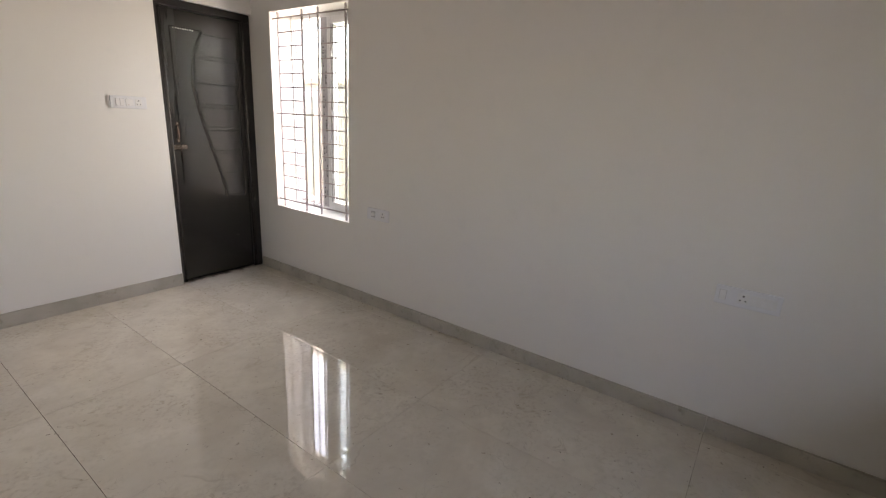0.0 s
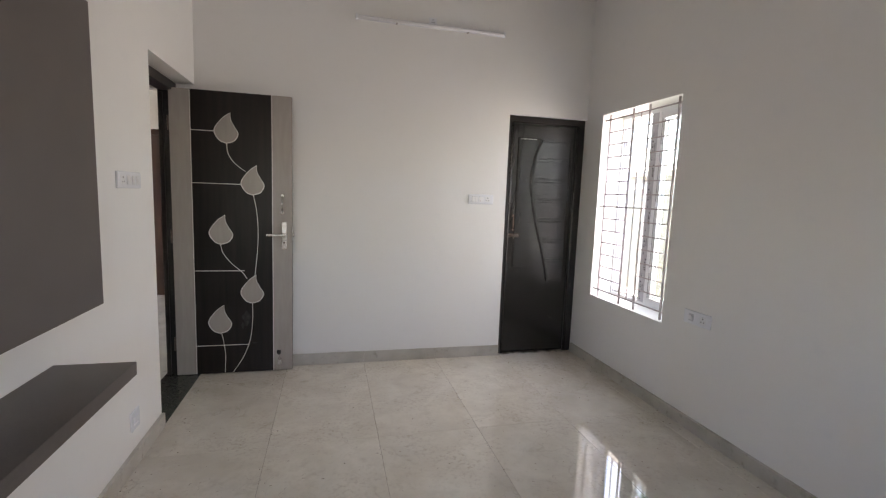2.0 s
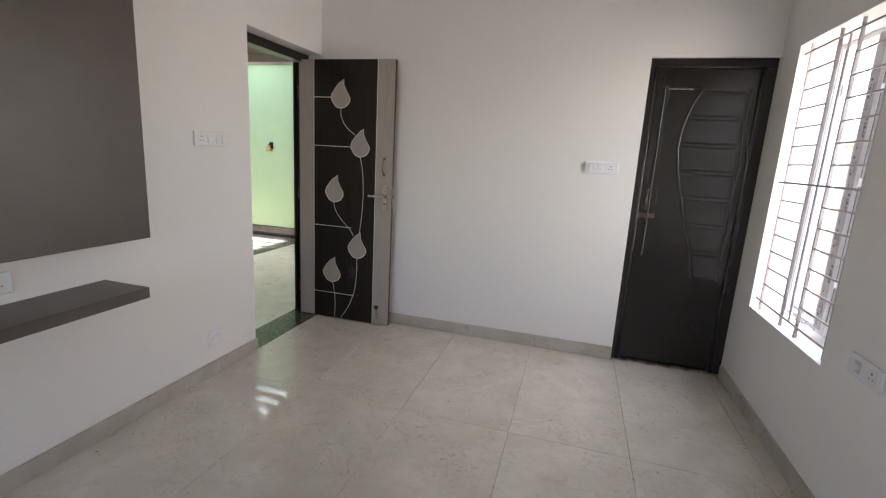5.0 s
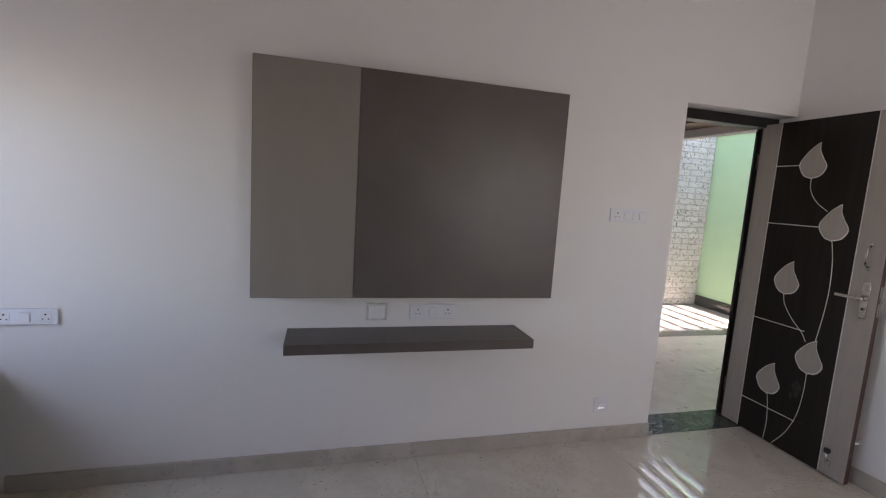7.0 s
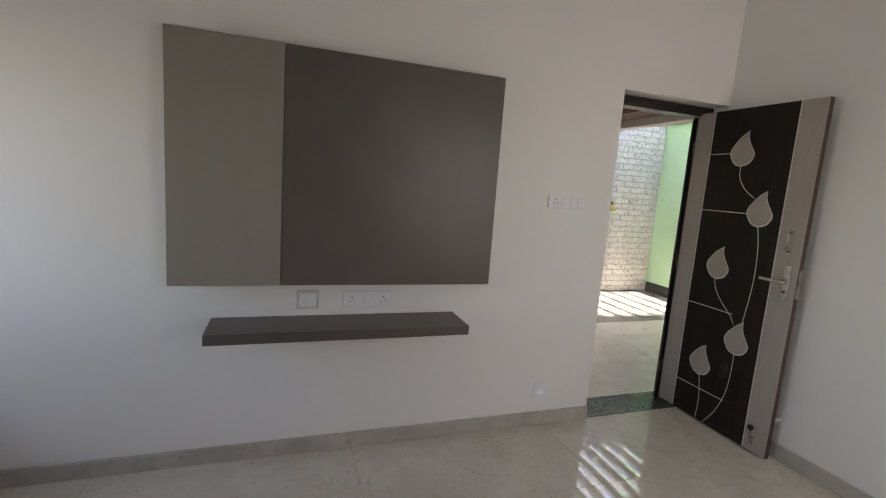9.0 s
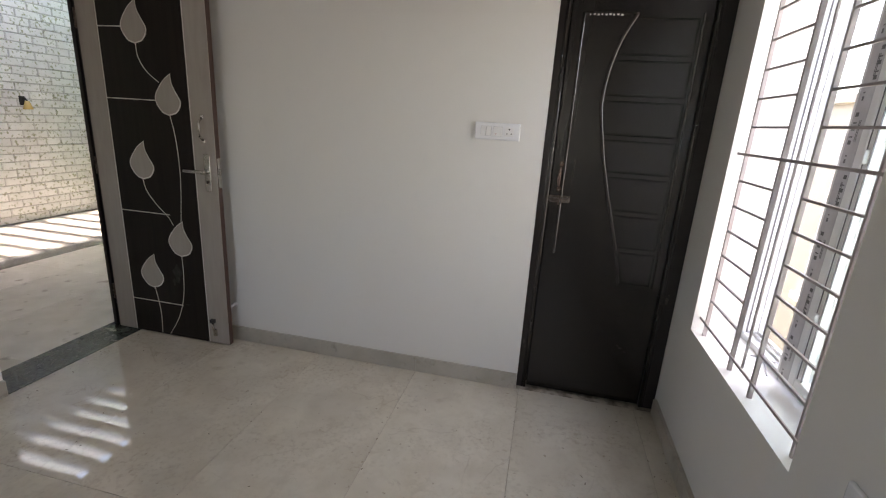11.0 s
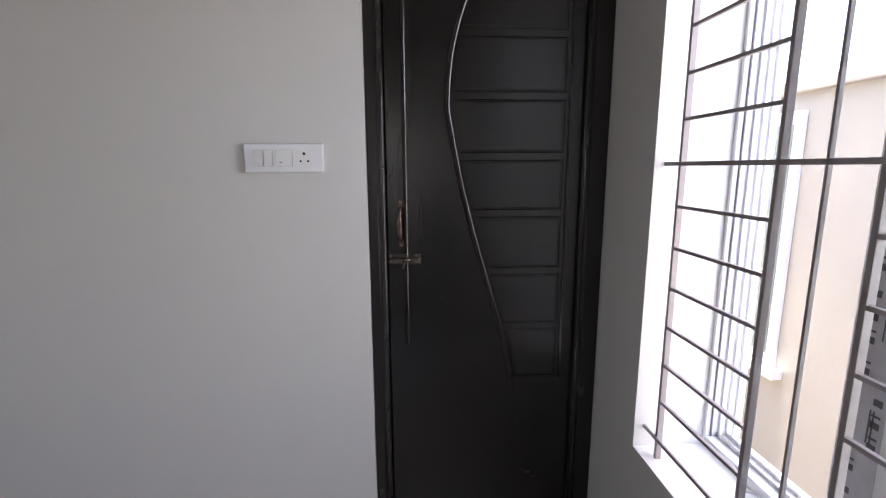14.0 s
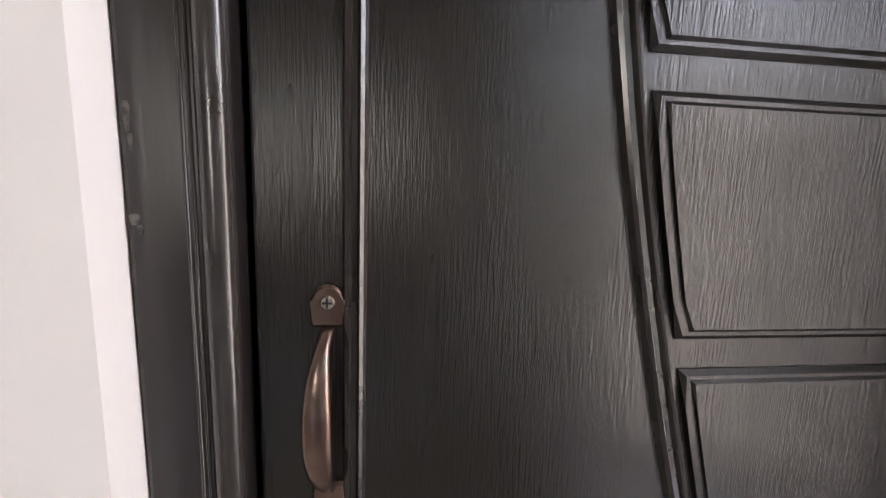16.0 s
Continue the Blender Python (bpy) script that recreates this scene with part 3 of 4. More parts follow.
    part("outer_spindle", rod((0.608, yb, 1.072), (0.608, yb + 0.036, 1.072), 0.011, 12), STEEL, leaf)
    stop = part("door_stop", box((0.562, yf, 0.145), (0.592, yf - 0.022, 0.172), 0.005), RUBBER, leaf, "black rubber tipped door stop")
    part("stop_arm", tube([(0.577, yf - 0.012, 0.147), (0.580, yf - 0.015, 0.115), (0.583, yf - 0.010, 0.095)], 0.006, 10), STEEL, stop, smooth=True)
    part("stop_base", box((0.568, yf, 0.055), (0.596, yf - 0.005, 0.105), 0.002), STEEL, stop)
    for z in (0.25, 1.05, 1.85):
        part("hinge", rod((xl - 0.006, yf - 0.001, z - 0.05), (xl - 0.006, yf - 0.001, z + 0.05), 0.007, 12), BRASSY, d, smooth=True)
    return d


main_door()


def door_frame():
    d = thing("door_2", (0, 0, 0), "dark brown wooden door frame in the doorway", "door frame", kind="structure")
    a, b = -0.150, -0.219
    part("frame_post", box((a, -0.869, 0.004), (b, -0.80, 2.075), 0.003), FRAMEWOOD, d)
    part("frame_post", box((a, -0.072, 0.004), (b, -0.001, 2.075), 0.003), FRAMEWOOD, d)
    part("frame_head", box((a + 0.03, -0.869, 2.075), (b, -0.001, 2.138), 0.003), FRAMEWOOD, d)
    part("rebate_strip", box((a - 0.036, -0.80, 0.004), (b + 0.008, -0.786, 2.06), 0.002), FRAMEWOOD, d)
    part("rebate_strip", box((a - 0.036, -0.086, 0.004), (b + 0.008, -0.072, 2.06), 0.002), FRAMEWOOD, d)


door_frame()
tagged(mesh_object("threshold", box((0.012, -0.869, -0.03), (-0.232, -0.001, 0.004), 0.001), GRANITE), "polished black green granite threshold slab in the doorway", "threshold", kind="structure")


# ---- east window ----
def east_window():
    y0, y1, z0, z1 = EAST_WIN
    d = thing("window_1", (0, 0, 0), "white plastic casement window behind an iron grille", "window", kind="structure")
    xa, xb = W + 0.198, W + 0.288
    e = 0.001
    for ya, yb, inner in ((y0 + e, y0 + 0.014, 1), (y1 - 0.012, y1 - e, -1)):
        jamb = part("window_frame", box((xa, ya, z0 + e), (xb, yb, z1 - e), 0.002), UPVC, d)
        yi = yb if inner > 0 else ya
        part("gasket", box((xa + 0.013, yi - 0.001 * inner, z0 + 0.03), (xa + 0.0165, yi + 0.004 * inner, z1 - 0.03)), GASKET, jamb)
        for q in (0.036, 0.058, 0.078):
            part("rib", box((xa + q, yi - 0.001 * inner, z0 + 0.03), (xa + q + 0.004, yi + 0.007 * inner, z1 - 0.03), 0.001), UPVC, jamb)
    part("window_frame", box((xa, y0 + 0.014, z0 + e), (xb, y1 - 0.012, z0 + 0.028), 0.003), UPVC, d)
    part("window_frame", box((xa, y0 + 0.014, z1 - 0.028), (xb, y1 - 0.012, z1 - e), 0.003), UPVC, d)
    for q in (0.030, 0.056):
        part("track_rib", box((xa + q, y0 + 0.016, z0 + 0.027), (xa + q + 0.003, y1 - 0.014, z0 + 0.040)), STEEL, d)
    part("wall_catch", box((xa + 0.030, y1 - 0.028, 1.86), (xa + 0.046, y1 - 0.010, 1.92), 0.003), UPVC, d)
    ym = -0.676
    for s0, s1, sx0, taped in ((y0 + 0.016, ym + 0.028, W + 0.163, True), (y0 + 0.020, ym + 0.030, W + 0.240, False)):
        sx1 = sx0 + 0.034
        wide = 0.112 if taped else 0.06
        zb, zt = z0 + 0.036, z1 - 0.036
        sash = part("sash", box((sx0, s0, zb), (sx1, s0 + 0.052, zt), 0.004), UPVC, d)
        part("sash_stile", box((sx0, s1 - wide, zb), (sx1, s1, zt), 0.004), UPVC, sash)
        part("sash_rail", box((sx0, s0 + 0.052, zb), (sx1, s1 - wide, zb + 0.05), 0.004), UPVC, sash)
        part("sash_rail", box((sx0, s0 + 0.052, zt - 0.05), (sx1, s1 - wide, zt), 0.004), UPVC, sash)
        part("glazing_bead", box((sx0 + 0.006, s1 - wide - 0.024, zb + 0.05), (sx0 + 0.026, s1 - wide, zt - 0.05), 0.003), UPVC, sash)
        for q in (s0 + 0.053, s1 - wide - 0.002, s1 - wide - 0.027):
            part("gasket", box((sx0 + 0.004, q, zb + 0.05), (sx0 + 0.008, q + 0.002, zt - 0.05)), GASKET, sash)
        g = part("pane", box((sx0 + 0.014, s0 + 0.047, zb + 0.045), (sx0 + 0.018, s1 - wide + 0.004, zt - 0.045)), GLASS, sash, "clear glass pane")
        g.visible_shadow = False
        hy = s1 - 0.028 if not taped else s1 - wide - 0.012
        for hz in (z0 + 0.30, z0 + 0.80, z1 - 0.30):
            part("catch", box((sx0 - 0.008, hy - 0.007, hz - 0.02), (sx0 + 0.006, hy + 0.007, hz + 0.02), 0.003), UPVC, sash)
        if taped:
            part("film_strip", box((sx0 - 0.0012, s1 - 0.079, zb + 0.004), (sx0 - 0.0004, s1 - 0.017, zt - 0.004)), TAPE, sash, "grey printed protective film")
            z, k = zb + 0.02, 0
            while z < zt - 0.12:
                big = k % 2
                ya = s1 - 0.042 - 0.030 * (k % 4 == 3)
                n = 5 if big else 2
                for q in range(n):
                    part("film_print", box((sx0 - 0.0018, ya, z + q * 0.020), (sx0 - 0.0014, ya + (0.015 if big else 0.008), z + q * 0.020 + (0.004 if q % 2 else 0.012))), TAPEINK, sash)
                for q in range(2 if big else 0):
                    part("film_print", box((sx0 - 0.0018, s1 - 0.062 + 0.006 * q, z + 0.01), (sx0 - 0.0014, s1 - 0.0595 + 0.006 * q, z + 0.07)), TAPEINK, sash)
                z += 0.125 if big else 0.055
                k += 1
    # loose ends of film left on the track
    for pts in ([(xa - 0.02, -0.50, z0 + 0.004), (xa + 0.01, -0.53, z0 + 0.030), (xa + 0.012, -0.57, z0 + 0.034), (xa - 0.01, -0.62, z0 + 0.006)],
                [(xa - 0.03, -0.44, z0 + 0.004), (xa - 0.012, -0.47, z0 + 0.012), (xa - 0.015, -0.53, z0 + 0.008), (xa - 0.035, -0.60, z0 + 0.003)]):
        part("film_scrap", tube(spline(pts, 5), 0.0025, 6), TAPE, d)
    # iron grille
    g = thing("window_grille", (0, 0, 0), "brown-grey painted iron bar grille in the window opening", "window grille")
    gx = W + 0.036
    ys = [-0.302, -0.596, -0.691, -0.780, -1.073]
    zm, st = 1.371, 0.1015
    for i, yy in enumerate(ys):
        part("upright", box((gx - 0.005, yy - 0.005, z0), (gx + 0.010, yy + 0.005, z1), 0.001), IRON, g) if i != 2 else part("upright", box((gx - 0.004, yy - 0.003, zm - 7 * st), (gx + 0.004, yy + 0.003, zm + 7 * st), 0.001), IRON, g)
    for k in (-7, 0, 7):
        part("long_bar", box((gx - 0.011, y0, zm + k * st - 0.005), (gx - 0.0052, y1, zm + k * st + 0.005), 0.001), IRON, g)
    for k in range(-6, 7):
        if k:
            for a, b in ((ys[0], ys[1]), (ys[3], ys[4])):
                part("rung", box((gx - 0.0045, a - 0.004, zm + k * st - 0.004), (gx + 0.0045, b + 0.004, zm + k * st + 0.004), 0.001), IRON, g)


east_window()


def second_window():
    x0, x1, z0, z1 = SOUTH_WIN
    d = thing("window_2", (0, 0, 0), "plain white window frame above the counter", "window", kind="structure")
    a, b = BACK - 0.12, BACK - 0.18
    for p, q in (((x0 + 0.001, a, z0 + 0.001), (x0 + 0.04, b, z1 - 0.001)), ((x1 - 0.04, a, z0 + 0.001), (x1 - 0.001, b, z1 - 0.001)),
                 ((x0 + 0.04, a, z0 + 0.001), (x1 - 0.04, b, z0 + 0.04)), ((x0 + 0.04, a, z1 - 0.04), (x1 - 0.04, b, z1 - 0.001))):
        part("window_frame", box(p, q, 0.003), UPVC, d)


second_window()


# ---- television panel and shelf ----
def tv_panel():
    d = thing("tv_panel", (0, 0, 0), "two-tone taupe laminate television back panel on the wall", "wall panel")
    z0, z1 = 0.947, 2.066
    part("carcass", box((0.001, -3.30, z0 + 0.008), (0.074, -1.73, z1 - 0.008)), PANELLIGHT, d)
    part("light_board", box((0.074, -3.311, z0), (0.096, -2.831, z1), 0.0012), PANELLIGHT, d, "light taupe laminate board")
    part("dark_board", box((0.074, -2.829, z0), (0.096, -1.720, z1), 0.0012), PANELDARK, d, "dark taupe fine-grained laminate board")
    for a, b in (((0.0745, -3.3122, z0), (0.0955, -3.3108, z1)), ((0.0745, -3.311, z0 - 0.0012), (0.0955, -1.72, z0 - 0.0001)), ((0.0745, -3.311, z1 + 0.0001), (0.0955, -1.72, z1 + 0.0012))):
        part("edge_band", box(a, b), EDGEWOOD, d)


def wall_shelf():
    d = thing("wall_shelf", (0, 0, 0), "dark taupe laminate floating shelf under the panel", "shelf")
    part("shelf_board", box((0.001, -3.145, 0.714), (0.2625, -1.8915, 0.763), 0.0008), PANELDARK, d)
    part("front_edge", box((0.2627, -3.145, 0.7142), (0.264, -1.890, 0.7628), 0.0004), PANELDARK, d)
    part("end_edge", box((0.001, -1.8912, 0.7142), (0.2625, -1.890, 0.7628), 0.0004), PANELDARK, d)


tv_panel()
wall_shelf()


# ---- switches and sockets: local frame x right along the wall, z up, y out of the wall to -y ----
def plate_at(side, u, z):
    if side == "west":
        return pose(0.0, u, z, 0, 0, 90)
    if side == "east":
        return pose(W, u, z, 0, 0, -90)
    return pose(u, 0.0, z)


def socket_module(w, h, x, p):
    part("module", box((x - w / 2, -0.012, -h / 2), (x + w / 2, -0.0155, h / 2), 0.001), MODULE, p)
    for dx, dz, r in ((0, 0.012, 0.0042), (-0.0105, -0.009, 0.0032), (0.0105, -0.009, 0.0032)):
        part("pin_hole", rod((x + dx, -0.0154, dz), (x + dx, -0.0159, dz), r, 12), HOLE, p)


def switch_module(w, h, x, p, tilt=0.0025):
    # added grey plate: its rim draws the shaded gap around the rocker
    part("bezel", box((x - w / 2 - 0.001, -0.012, -h / 2 - 0.001), (x + w / 2 + 0.001, -0.0134, h / 2 + 0.001)), BEZEL_SEAM, p)
    bm = box((x - w / 2 + 0.0006, -0.012, -h / 2), (x + w / 2 - 0.0006, -0.0165, h / 2))
    for v in bm.verts:
        if v.co.y < -0.015:
            v.co.y -= tilt if v.co.z < 0 else -tilt * 0.3
    part("rocker", bm, MODULE, p)


def indicator(x, z, p):
    part("indicator", box((x, -0.0164, z - 0.0015), (x + 0.007, -0.0192, z + 0.0015)), REDLENS, p, "small red indicator")


def plate(side, u, z, w, h, layout, label, group="wall plates", spots=()):
    d = thing("switch_board" if "k" in layout else "wall_socket", plate_at(side, u, z), label, "switch board" if "k" in layout else "socket", group)
    part("face_plate", box((-w / 2, 0, -h / 2), (w / 2, -0.0130, h / 2), 0.0045), PLASTIC, d)
    inner = w - 0.05
    widths = {"s": 0.042, "k": 0.021, "K": 0.038, "d": 0.04}
    total = sum(widths[c] for c in layout)
    gap = max((inner - total) / max(len(layout) - 1, 1), 0.001)
    x = -inner / 2 if len(layout) > 1 else -total / 2
    mh = min(h * 0.54, 0.046)
    # one grey plate behind close-set modules draws the shaded seams between them
    part("bezel", box((-inner / 2 - 0.0015, -0.012, -mh / 2 - 0.0015), (inner / 2 + 0.0015, -0.0134, mh / 2 + 0.0015)), BEZEL_SEAM, d) if gap < 0.004 and not spots else None
    for c, x0, x1 in spots:
        xm = (x0 + x1) / 2
        if c == "s":
            socket_module(x1 - x0, mh, xm, d)
        elif c == "d":
            part("bezel", box((x0, -0.012, -mh / 2), (x1, -0.0134, mh / 2)), BEZEL_SEAM, d)
            part("dial", rod((xm, -0.012, 0), (xm, -0.022, 0), 0.016, 24, 0.0135), MODULE, d)
        elif c == "b":
            part("blank_module", box((x0, -0.012, -mh / 2), (x1, -0.0142, mh / 2), 0.001), MODULE, d)
        else:
            switch_module(x1 - x0, mh, (x0 + x1) / 2, d, 0.005 if c == "t" else 0.0025)
        if c == "K":
            indicator(x0 + 0.010, -mh * 0.27, d)
    for c in layout if not spots else "":
        wv = widths[c]
        if c == "s":
            socket_module(wv, mh, x + wv / 2, d)
        elif c in "kK":
            switch_module(wv, mh, x + wv / 2, d, 0.003 if c == "K" else 0.0022)
        x += wv + gap
    return d


plate("north", 2.207, 1.392, 0.222, 0.082, "kkKs", "white modular switch board with a three-pin socket",
      spots=(("t", -0.081, -0.056), ("k", -0.054, -0.030), ("K", -0.020, 0.025), ("s", 0.037, 0.080)))
plate("west", -1.20, 1.434, 0.262, 0.08, "sKkK", "white modular switch board beside the doorway")
plate("west", -2.385, 0.848, 0.26, 0.085, "sKs", "white double socket board under the panel")
plate("west", -4.25, 0.836, 0.247, 0.075, "sKs", "white double socket board above the counter")
plate("east", -1.450, 0.713, 0.21, 0.085, "kds", "white socket board below the window",
      spots=(("d", -0.062, -0.022), ("s", 0.028, 0.072)))
plate("east", -3.700, 0.703, 0.250, 0.088, "ks", "white socket board on the bare wall",
      spots=(("k", -0.108, -0.082), ("s", -0.038, 0.006), ("b", 0.012, 0.108)))


def cable_outlet():
    d = thing("cable_outlet", plate_at("west", -2.695, 0.849), "square cable outlet in a clear plastic cover", "cable outlet")
    part("clear_cover", box((-0.054, 0, -0.047), (0.054, -0.016, 0.047), 0.005), CLEARGREY, d, "crinkled clear plastic cover")
    part("outlet_face", box((-0.043, -0.0155, -0.035), (0.043, -0.0185, 0.035), 0.002), MODULE, d)
    part("button", box((-0.012, -0.018, -0.010), (0.012, -0.021, 0.010), 0.002), PLASTIC, d)


cable_outlet()


def foot_light():
    d = thing("foot_light", plate_at("west", -1.243, 0.231), "small square recessed foot light near the floor", "foot light")
    part("face_plate", box((-0.052, 0, -0.05), (0.052, -0.006, 0.05), 0.002), PLASTIC, d)
    part("hood", box((-0.028, -0.005, -0.014), (0.028, -0.014, 0.018), 0.004), PLASTIC, d)
    part("lens", box((-0.024, -0.005, -0.026), (0.024, -0.008, -0.016), 0.001), GLOW, d, "small glowing lens")


foot_light()


def door_magnet():
    d = thing("door_magnet", pose(0.655, 0.0, 0.238), "small white door stop magnet on the wall", "door stop")
    part("base", rod((0, 0, 0), (0, -0.006, 0), 0.016, 18), PLASTIC, d)
    part("stem", rod((0, -0.006, 0), (0, -0.056, 0), 0.008, 14), PLASTIC, d, smooth=True)
    part("magnet", rod((0, -0.056, 0), (0, -0.064, 0), 0.013, 18), PLASTIC, d)


door_magnet()


# ---- batten light ----
def batten():
    d = thing("batten_light", (1.74, 0, 2.735), "unlit slim white batten tube light on the wall", "tube light")
    part("housing", box((-0.60, 0, -0.006), (0.60, -0.022, 0.024), 0.003), PLASTIC, d)
    part("diffuser", rod((-0.59, -0.026, 0.006), (0.59, -0.026, 0.006), 0.013, 16), MODULE, d, "frosted white diffuser", smooth=True)
    for x in (-0.605, 0.59):
        part("end_cap", box((x, 0, -0.012), (x + 0.015, -0.042, 0.026), 0.004), PLASTIC, d)
    for x in (-0.29, 0.29):
        part("clip", box((x - 0.006, 0, -0.012), (x + 0.006, -0.040, -0.007), 0.001), STEEL, d)
    part("wire_hole", box((-0.03, 0, 0.03), (0.03, -0.004, 0.075), 0.002), PLASTIC, d)
    for dx, dz in ((-0.008, 0.042), (0.008, 0.042), (0, 0.06)):
        part("wire_end", rod((dx, -0.003, dz), (dx, -0.014, dz - 0.004), 0.0035, 8), RUBBER, d)


batten()


# ---- storage units at the south wall ----
def drawer_unit(x0, x1):
    d = thing("drawer_unit", ((x0 + x1) / 2, -4.40, 0), "grey-green laminate base unit with a bronze bar handle", "cabinet", "base units under the counter")
    w = (x1 - x0) / 2
    part("body", box((-w + 0.001, -0.02, 0.075), (w - 0.001, -0.58, 0.552)), CABINET, d)
    fr = part("drawer_front", box((-w + 0.0015, 0, 0.068), (w - 0.0015, -0.019, 0.548), 0.0012), CABINET, d)
    h = part("handle", box((-0.1, 0.022, 0.499), (0.1, 0.031, 0.509), 0.002), BRONZE, fr, "bronze bar handle")
    for x in (-0.085, 0.085):
        part("handle_post", box((x - 0.005, 0, 0.500), (x + 0.005, 0.024, 0.508)), BRONZE, h)
    part("plinth", box((-w, -0.025, 0), (w, -0.04, 0.068)), SKIRT, d, "stone-look tile plinth")


def overhead_unit(x0, x1):
    d = thing("overhead_unit", ((x0 + x1) / 2, -4.38, 2.193), "grey-green laminate overhead cabinet with a bronze handle", "cabinet", "overhead units")
    w = (x1 - x0) / 2
    part("body", box((-w + 0.001, -0.02, 0), (w - 0.001, -0.609, TOP - 2.194)), CABINET, d)
    fr = part("door", box((-w + 0.0015, 0, -0.002), (w - 0.0015, -0.019, TOP - 2.196), 0.0012), CABINET, d)
    h = part("handle", box((-0.1, 0.022, 0.04), (0.1, 0.031, 0.05), 0.002), BRONZE, fr, "bronze bar handle")
    for x in (-0.085, 0.085):
        part("handle_post", box((x - 0.005, 0, 0.041), (x + 0.005, 0.024, 0.049)), BRONZE, h)


n_units = 7
for i in range(n_units):
    a, b = 0.002 + i * 0.4523, 0.002 + (i + 1) * 0.4523
    drawer_unit(a, b)
    overhead_unit(a, b)
tagged(mesh_object("counter_top", box((0.001, -4.372, 0.553), (W - 0.001, BACK + 0.001, 0.601), 0.003), COUNTER), "pale beige laminate counter top on low units", "counter top")


# ---- hall and open court beyond the doorway ----
wall("wall_hall_south", "y", -1.6, -0.2, (-3.6, -0.22), (-0.05, 3.4), [], PAINT, "off-white painted hall wall")
wall("wall_hall_north", "y", 2.75, 0.2, (-1.95, 3.42), (-0.05, 3.4), [], PAINT, "off-white painted hall wall")
wall("wall_hall_east", "x", -0.22, 0.2, (0.23, 2.75), (-0.05, 3.4), [], PAINT, "off-white painted hall wall")
wall("wall_court_green", "y", 2.75, 0.2, (-3.6, -1.95), (-0.05, 3.6), [], GREEN, "light green painted court wall")
tagged(mesh_object("ceiling_hall", box((-2.20, -1.8, 2.66), (-0.22, 2.75, 2.81)), CEIL), "white painted hall ceiling", "ceiling", kind="structure")
tagged(mesh_object("lintel_beam", box((-3.37, 0.30, 2.15), (-0.23, 0.42, 2.659), 0.004), CEIL), "white plastered beam at the edge of the court", "beam", kind="structure")
tagged(mesh_object("timber_beam", box((-3.37, 0.02, 2.22), (-0.23, 0.298, 2.34), 0.006), BROWN), "brown painted timber beam beside the lintel", "beam", kind="structure")
tagged(mesh_object("court_skirting", box((-3.37, 2.735, 0.0), (-1.95, 2.75, 0.16), 0.003), GRANITE), "black granite skirting along the green wall", "skirting", kind="structure")


def hall_door():
    d = thing("door_3", (0, 0, 0), "brown wooden door in the hall wall", "door", kind="structure")
    part("door_leaf", box((-1.78, 2.71, 0.005), (-0.98, 2.748, 2.02), 0.003), EDGEWOOD, d)
    for a, b in (((-1.85, 2.69, 0.003), (-1.782, 2.748, 2.09)), ((-0.978, 2.69, 0.003), (-0.91, 2.748, 2.09)), ((-1.782, 2.69, 2.022), (-0.978, 2.748, 2.09))):
        part("frame_post", box(a, b, 0.003), EDGEWOOD, d)


hall_door()


def court_roof():
    """Open slats over the court, with sky between them."""
    d = thing("court_pergola", (0, 0, 0), "slatted beam roof open to the sky above the court", "pergola", kind="structure")
    part("roof_slab", box((-3.37, -1.6, 2.66), (-2.205, 0.42, 2.78)), CEIL, d)
    for k in range(9):
        y0 = 0.50 + k * 0.27
        part("slat", box((-3.37, y0, 2.62), (-2.205, min(y0 + 0.125, 2.745), 2.70), 0.004), CEIL, d)


court_roof()


def court_lamp(m, label):
    d = thing("wall_lamp", m, label, "wall lamp", "court wall lamps")
    part("back_plate", box((-0.03, 0, -0.05), (0.03, -0.012, 0.05), 0.004), RUBBER, d)
    part("arm", tube([(0, -0.01, 0.01), (0, -0.05, 0.03), (0, -0.075, 0.0)], 0.008, 10), RUBBER, d, smooth=True)
    part("shade", rod((0, -0.075, 0.0), (0, -0.075, -0.09), 0.02, 16, 0.048), AMBER, d, "amber glass shade", smooth=True)


court_lamp(pose(-3.374, 1.85, 1.36, 0, 0, 90), "small black wall lamp with amber shade on brick")
court_lamp(pose(-2.53, 2.75, 1.42), "small black wall lamp with amber shade on green wall")


# ---- outside the east window ----
tagged(mesh_object("ground", box((-60, -60, -0.40), (60, 60, -0.25)), EARTH), "bare dry earth ground around the house", "ground", kind="structure")
tagged(mesh_object("floor_slab", box((-3.62, -5.22, -0.25), (3.42, 3.0, -0.012)), GROUT), "cement bed under the floor tiles", "floor", kind="structure")


def neighbour():
    d = thing("neighbour_house", (0, 0, 0), "cream rendered neighbouring house with pale shuttered window", "house")
    part("wall", box((4.40, -9, -0.25), (9, 12, 1.70)), CREAM, d)
    part("roof_edge", box((4.36, -9, 1.70), (9, 12, 1.76), 0.008), CREAM, d)
    for y0 in (0.70, 2.45):
        w = part("window", box((4.375, y0, 0.36), (4.40, y0 + 0.66, 1.62), 0.003), UPVC, d)
        for k in range(2):
            part("pane", box((4.368, y0 + 0.045 + k * 0.30, 0.42), (4.378, y0 + 0.045 + k * 0.30 + 0.235, 1.56), 0.002), SLATE, w)
        part("sill", box((4.34, y0 - 0.05, 0.31), (4.40, y0 + 0.71, 0.36), 0.004), UPVC, w)


neighbour()


